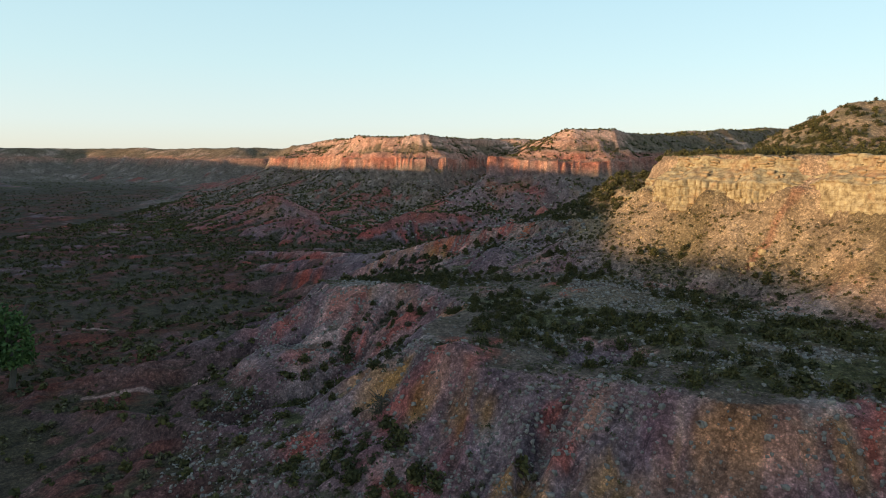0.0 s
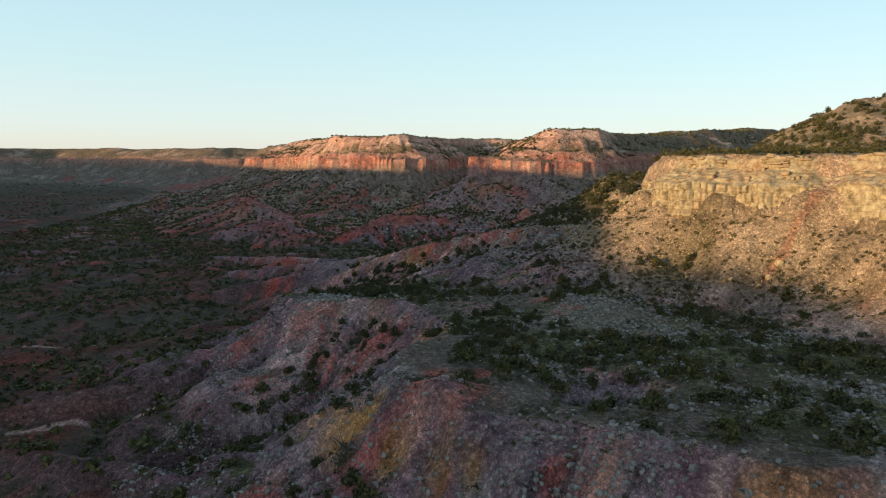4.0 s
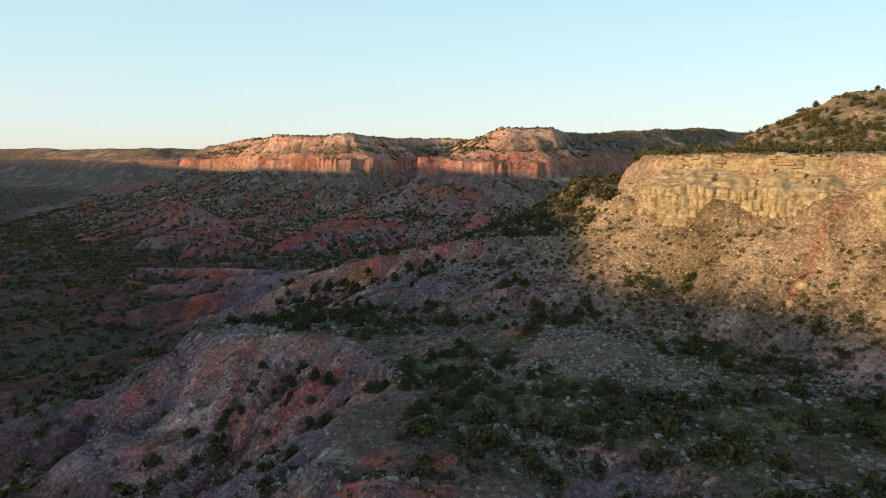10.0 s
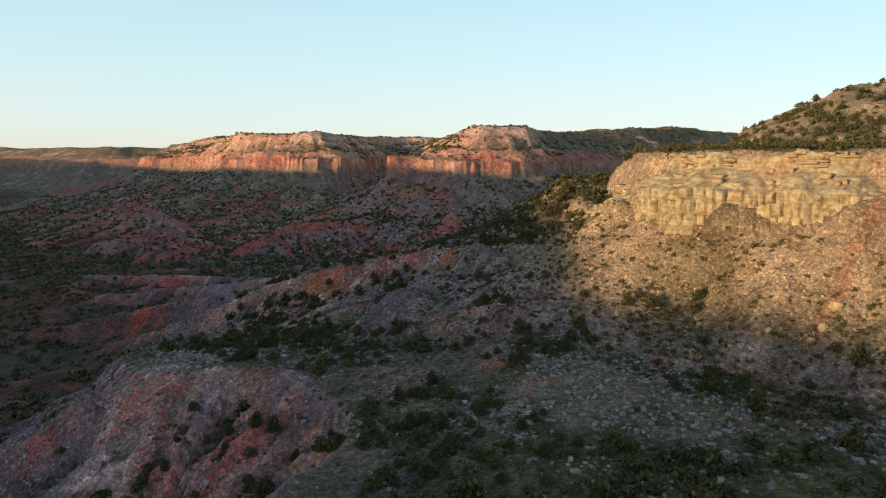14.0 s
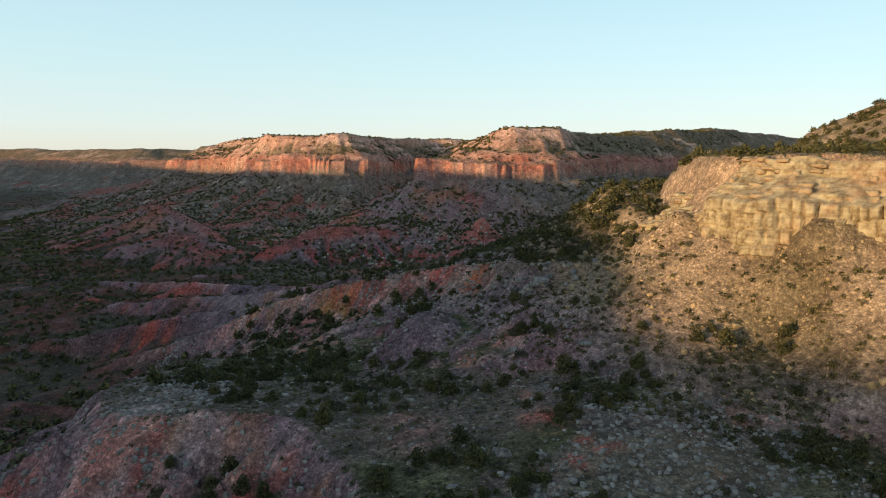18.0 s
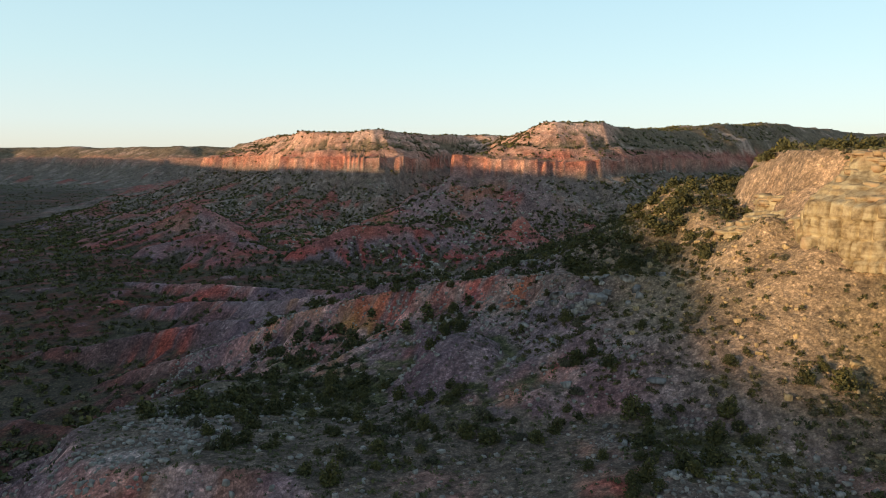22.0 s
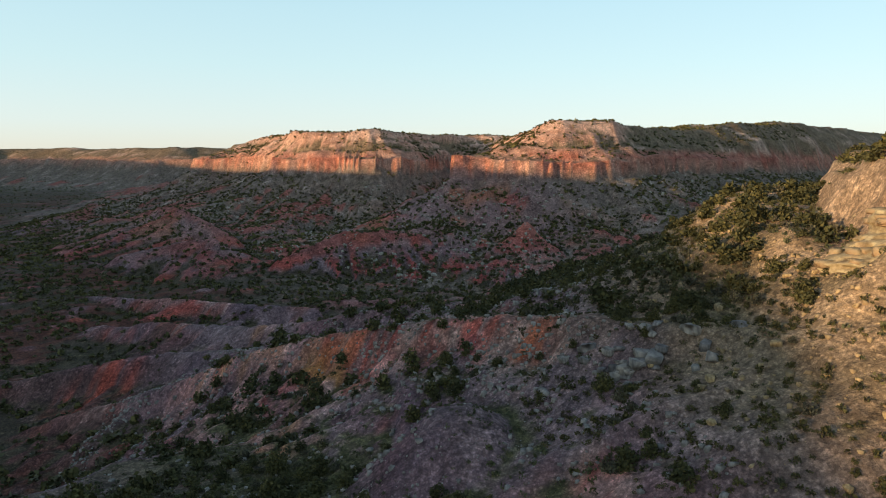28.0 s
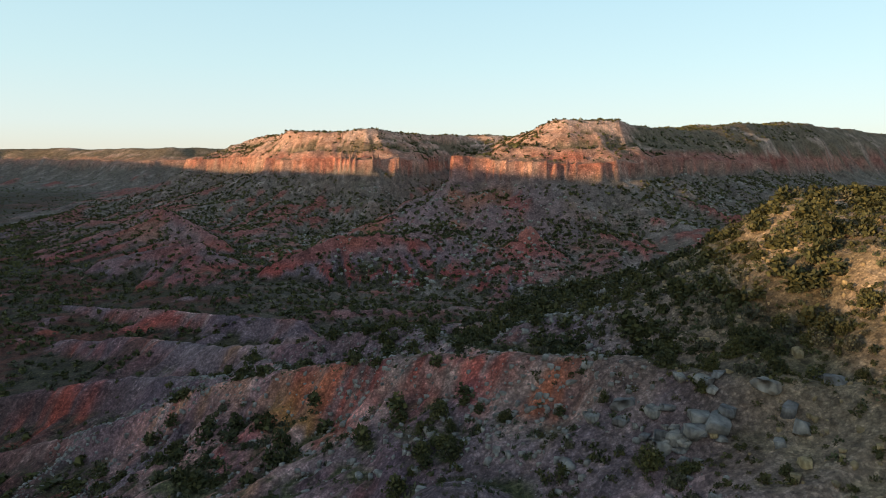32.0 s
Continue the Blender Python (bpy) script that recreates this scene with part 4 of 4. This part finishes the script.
odds = 0.10 + 0.4 * smooth(30, 10, outline(bx, by, CLIFF_FOOT)) * (outline(bx, by, CLIFF_FOOT) > 3)
pick = rng.rand(900) < odds
for x, y in zip(bx[pick], by[pick]):
    tan = float(outline(np.array([x]), np.array([y]), CLIFF_FOOT)[0]) < 20
    boulder(x, y, 0.25 + 0.55 * rng.rand() ** 2, tan, label="tan sandstone boulder on the talus" if tan else "weathered grey boulder half sunk in gravel",
            group="talus boulders" if tan else "boulders on the slope")


def rubble(name, label, mat, x, y, low, high):
    shapes = [(rock(PEB_V, 2, 0.07), PEB_F) for k in range(5)]
    sort = rng.randint(0, 5, len(x))
    bits = []
    for k, (v, f) in enumerate(shapes):
        sel = sort == k
        sizes = low + (high - low) * rng.rand(sel.sum()) ** 3
        bits.append(placed(v, f, x[sel], y[sel], ground_at(x[sel], y[sel]), sizes))
    v, f = joined(bits)
    return tagged(new(name, mesh_of(name, v, f, mat)), label, "stones", kind="stuff")


rx, ry = rng.uniform(-45, 75, 70000), rng.uniform(70, 262, 70000)
c = outline(rx, ry, CLIFF_FOOT)
keep = (rng.rand(70000) < 0.08 + 0.3 * smooth(0.4, 0.8, slope_at(rx, ry)) * (c > 20) + 0.85 * smooth(0.0, 0.4, fbm(rx, ry, 13, 4, 38)) + 0.25 * smooth(28, 12, c)) & (c > 0)
rx, ry, c = rx[keep], ry[keep], c[keep]
rubble("grey_rubble", "loose grey stones over the bench and spurs", GREY_STONE, rx[c >= 20], ry[c >= 20], 0.07, 0.58)
TALUS_STONE = stone_material("talus_stone", (0.22, 0.155, 0.085), (0.44, 0.32, 0.18))
some_c = (c < 20) & (rng.rand(len(c)) < 0.55)
rubble("tan_rubble", "loose tan stones over the talus below the cliff", TALUS_STONE, rx[some_c], ry[some_c], 0.06, 0.42)

ax_, ay_ = rng.uniform(-160, 260, 9000), rng.uniform(430, 640, 9000)
aq = far_field(ax_, ay_)
keep = (aq > 3) & (aq < 110) & (rng.rand(9000) < 0.15 + 0.85 * smooth(0.0, 0.35, fbm(ax_, ay_, 40, 4, 66)))
PALE_STONE = stone_material("pale_sandstone", (0.2, 0.18, 0.15), (0.48, 0.43, 0.36))
rubble("apron_boulders", "pale boulders scattered over the slope below the far cliffs", PALE_STONE, ax_[keep], ay_[keep], 0.35, 1.5)

# ---- caprock cliff: columns below, ledges above ----
def worn_block(w, d, h, round_by=0.22):
    """A standing block with worn edges and an uneven skin."""
    b = bmesh.new()
    bmesh.ops.create_cube(b, size=1)
    bmesh.ops.subdivide_edges(b, edges=b.edges[:], cuts=2, use_grid_fill=True)
    v = np.array([x.co[:] for x in b.verts])
    f = np.array([[x.index for x in q.verts] for q in b.faces])
    b.free()
    v = v * np.where(np.abs(v).sum(1, keepdims=True) > 1.2, 1 - round_by * 0.7, 1.0)
    v += rng.normal(0, 0.045, v.shape)
    return v * (w, d, h), f


CLIFF_STONE, cn, cl, cb = material("bedded_sandstone")
cc = ramp(cn, cl, speckle(cn, cl, 0.8, 6, 0.65), [(0.34, (0.17, 0.115, 0.06)), (0.5, (0.35, 0.26, 0.145)), (0.66, (0.49, 0.39, 0.23))])
beds = cn.new("ShaderNodeMapping")
beds.inputs["Scale"].default_value = (0.12, 0.12, 2.4)
cl.new(cn.new("ShaderNodeTexCoord").outputs["Object"], beds.inputs["Vector"])
bed_noise = cn.new("ShaderNodeTexNoise")
bed_noise.inputs["Scale"].default_value, bed_noise.inputs["Detail"].default_value = 1.0, 5
cl.new(beds.outputs[0], bed_noise.inputs["Vector"])
cc = mix_colour(cn, cl, cc, ramp(cn, cl, bed_noise.outputs["Fac"], [(0.36, (0.55, 0.47, 0.4)), (0.48, (0.97, 0.97, 0.97)), (0.66, (1.12, 1.1, 1.06))]), 0.4, "MULTIPLY")
cc = mix_colour(cn, cl, cc, (0.46, 0.2, 0.09, 1), ramp(cn, cl, speckle(cn, cl, 0.11, 4, 0.6), [(0.55, grey(0)), (0.7, grey(0.5))]))
height = cn.new("ShaderNodeSeparateXYZ")
cl.new(cn.new("ShaderNodeTexCoord").outputs["Object"], height.inputs[0])
top_beds = cn.new("ShaderNodeMapRange")
top_beds.inputs["From Min"].default_value, top_beds.inputs["From Max"].default_value = -5.0, -1.0
cl.new(height.outputs["Z"], top_beds.inputs["Value"])
iron = cn.new("ShaderNodeMath")
iron.operation = "MULTIPLY"
cl.new(top_beds.outputs[0], iron.inputs[0])
cl.new(ramp(cn, cl, speckle(cn, cl, 0.18, 4, 0.6), [(0.48, grey(0)), (0.66, grey(0.65))]), iron.inputs[1])
cc = mix_colour(cn, cl, cc, (0.3, 0.14, 0.07, 1), iron.outputs[0])
cl.new(cc, cb.inputs["Base Color"])
cb.inputs["Roughness"].default_value = 0.92
cb.inputs["Specular IOR Level"].default_value = 0.2
bumped(cn, cl, cb, speckle(cn, cl, 2.6, 6, 0.7), 0.7, 0.3)

LEDGES = [mesh_of("rock_ledge", *worn_block(1.0, 1.0, 1.0, 0.06), CLIFF_STONE) for k in range(10)]
cliff = tagged(new("caprock_cliff"), "sunlit yellow sandstone cliff with fluted columns and ledges", "cliff", kind="structure")
EDGE = np.array([(64, 233), (58, 222), (55, 209), (53, 193), (55, 177), (60, 167), (69, 157), (78, 148), (86, 128), (95, 116), (106, 102)], float)


def averaged(a, n):
    return np.convolve(np.pad(a, n, mode="edge"), np.ones(2 * n + 1) / (2 * n + 1), mode="valid")


# a line along the foot, and how far out the rock stands from it
run = np.concatenate([[0], np.cumsum(np.hypot(*np.diff(EDGE, axis=0).T))])
S = np.arange(0, run[-1], 0.17)
ex, ey = averaged(np.interp(S, run, EDGE[:, 0]), 20), averaged(np.interp(S, run, EDGE[:, 1]), 20)
tx, ty = np.gradient(ex), np.gradient(ey)
ox, oy = ty / np.hypot(tx, ty), -tx / np.hypot(tx, ty)
if ox.mean() > 0:
    ox, oy = -ox, -oy
reach = np.linspace(9, -9, 73)
field = cliff_field((ex[:, None] + ox[:, None] * reach).ravel(), (ey[:, None] + oy[:, None] * reach).ravel()).reshape(len(S), -1)
stand = averaged(reach[np.argmax(field < 0, axis=1)], 5)
crest_z = 1.7 - nose_drop(ex, ey) + 0.8 * fbm(S, 0 * S, 7, 3, 79) - 1.2 * np.minimum(chutes(ey), 1)


def cliff_out(s, z, top, x, y, base):
    """How far out the face stands at a way along the cliff and a height."""
    w = z - top
    proud = smooth(-0.25, 0.2, fbm(s, 0 * s, 15, 2, 80))
    tier = np.floor((w + 9.5) / 2.1 + 0.25 * fbm(s, 0 * s, 6, 2, 86))
    phase = s / 1.45 + 1.6 * fbm(s, tier * 9.1, 4.5, 3, 81) + 0.37 * tier
    flute = (0.55 + 0.9 * value_noise(np.floor(phase), tier * 4.7, 93)) * smooth(0.0, 0.5, np.abs(np.sin(np.pi * phase))) - 0.6 + 0.7 * fbm(np.floor(phase), tier * 5.3, 1.3, 2, 87) - 0.5 * smooth(0.8, 1.0, np.abs((w + 9.5) / 2.1 - tier - 0.5) * 2)
    rubbly = smooth(-0.2, 0.25, fbm(s, 0 * s, 18, 2, 82))
    w2 = w + 0.7 * fbm(s, z * 0.3, 6, 3, 89)
    ledge_foot = -1.5 - 1.0 * (1 - rubbly)
    slope = np.clip((w2 + 5.6) / (ledge_foot + 5.6), 0, 1)
    top_bed = smooth(0.94, 1.0, slope)
    low = smooth(0.08, 0.0, slope)
    k = np.floor(w2 / 0.7)
    thin = 0.5 * (value_noise(np.floor(s / 1.7 + 0.6 * k), k * 3.0, 88) - 0.5) + 0.5 * fbm(s, k * 7.7, 3.5, 3, 83)
    tread = np.floor(slope * 5) / 5 + smooth(0.55, 1.0, slope * 5 - np.floor(slope * 5)) / 5
    blocky = 0.9 * (value_noise(np.floor(s / 1.3 + 0.5 * np.floor(slope * 5)), np.floor(slope * 5) * 3.1, 92) - 0.5)
    out = 0.9 - 0.06 * (w + 9) + low * (0.35 + 0.65 * proud) * flute - 5.6 * (0.5 * slope + 0.5 * tread) - 0.2 * top_bed * (w + 2) + top_bed * thin + (1 - low) * (1 - top_bed) * (blocky + 0.8 * fbm(s, z * 2, 1.3, 3, 90))
    back = smooth(5, 9, nose_drop(x, y)) * 3.0
    return base + out + 0.4 * fbm(s, z * 1.3, 1.7, 3, 84) + 2.3 * fbm(s, z * 0.3, 10, 3, 85) - 2.0 * np.minimum(chutes(y), 1) + 0.9 * (proud - 0.6) * low - back


V = np.linspace(0, 1, 56)
zz = -11.5 + V[None] * (crest_z[:, None] + 11.5)
wide = [np.repeat(q[:, None], len(V), 1) for q in (S, crest_z, ex, ey, stand)]
off = cliff_out(wide[0].ravel(), zz.ravel(), *(q.ravel() for q in wide[1:])).reshape(zz.shape)
off = np.concatenate([off, off[:, -1:] - 1.3, off[:, -1:] - 4.5], 1)
zz = np.concatenate([zz, crest_z[:, None] + 0.05, crest_z[:, None] - 1.0], 1)
skin = np.stack([ex[:, None] + ox[:, None] * off, ey[:, None] + oy[:, None] * off, zz], -1)


def face_part(name, i0, i1, j0, j1, label):
    patch = skin[i0:i1, j0:j1].reshape(-1, 3)
    n, m = i1 - i0, j1 - j0
    idx = np.arange(n * m).reshape(n, m)
    quads = np.stack([idx[:-1, :-1], idx[1:, :-1], idx[1:, 1:], idx[:-1, 1:]], -1).reshape(-1, 4)
    part(name, mesh_of(name, patch, quads, CLIFF_STONE), cliff, label)


cuts = [0] + [int(np.argmin(np.abs(ey - y))) for y in (206, 184, 163, 149, 128)] + [len(S)]
for i0, i1 in zip(cuts, cuts[1:]):
    face_part("buttress", i0, min(i1 + 1, len(S)), 0, 33, "pale yellow fluted sandstone wall")
    face_part("bedded_ledges", i0, min(i1 + 1, len(S)), 32, zz.shape[1], "thin red and yellow sandstone beds")
for name, count, low_w, high_w, low_h, high_h, low_z, high_z in (("rock_ledge", 70, 1.0, 2.8, 0.35, 0.7, -2.0, -0.2), ("rock_block", 130, 0.6, 1.9, 0.45, 1.1, -5.2, -1.6), ("rock_block", 40, 0.6, 1.8, 0.5, 1.1, -0.5, 0.1)):
    for k in range(count):
        i = rng.randint(30, len(S) - 30)
        if chutes(ey[i]) > 0.5:
            continue
        z = crest_z[i] + rng.uniform(low_z, high_z)
        j = int(np.argmin(np.abs(zz[i, :56] - z)))
        w, h, deep = rng.uniform(low_w, high_w), rng.uniform(low_h, high_h), rng.uniform(1.2, 1.9)
        o = off[i, j] - 0.32 * deep
        ob = part(name, LEDGES[rng.randint(0, 10)], cliff)
        ob.matrix_world = pose(ex[i] + ox[i] * o, ey[i] + oy[i] * o, z, rng.uniform(-4, 4), rng.uniform(-4, 4), math.degrees(math.atan2(ty[i], tx[i])) + rng.uniform(-14, 14)) @ Matrix.Diagonal((w, deep, h, 1))
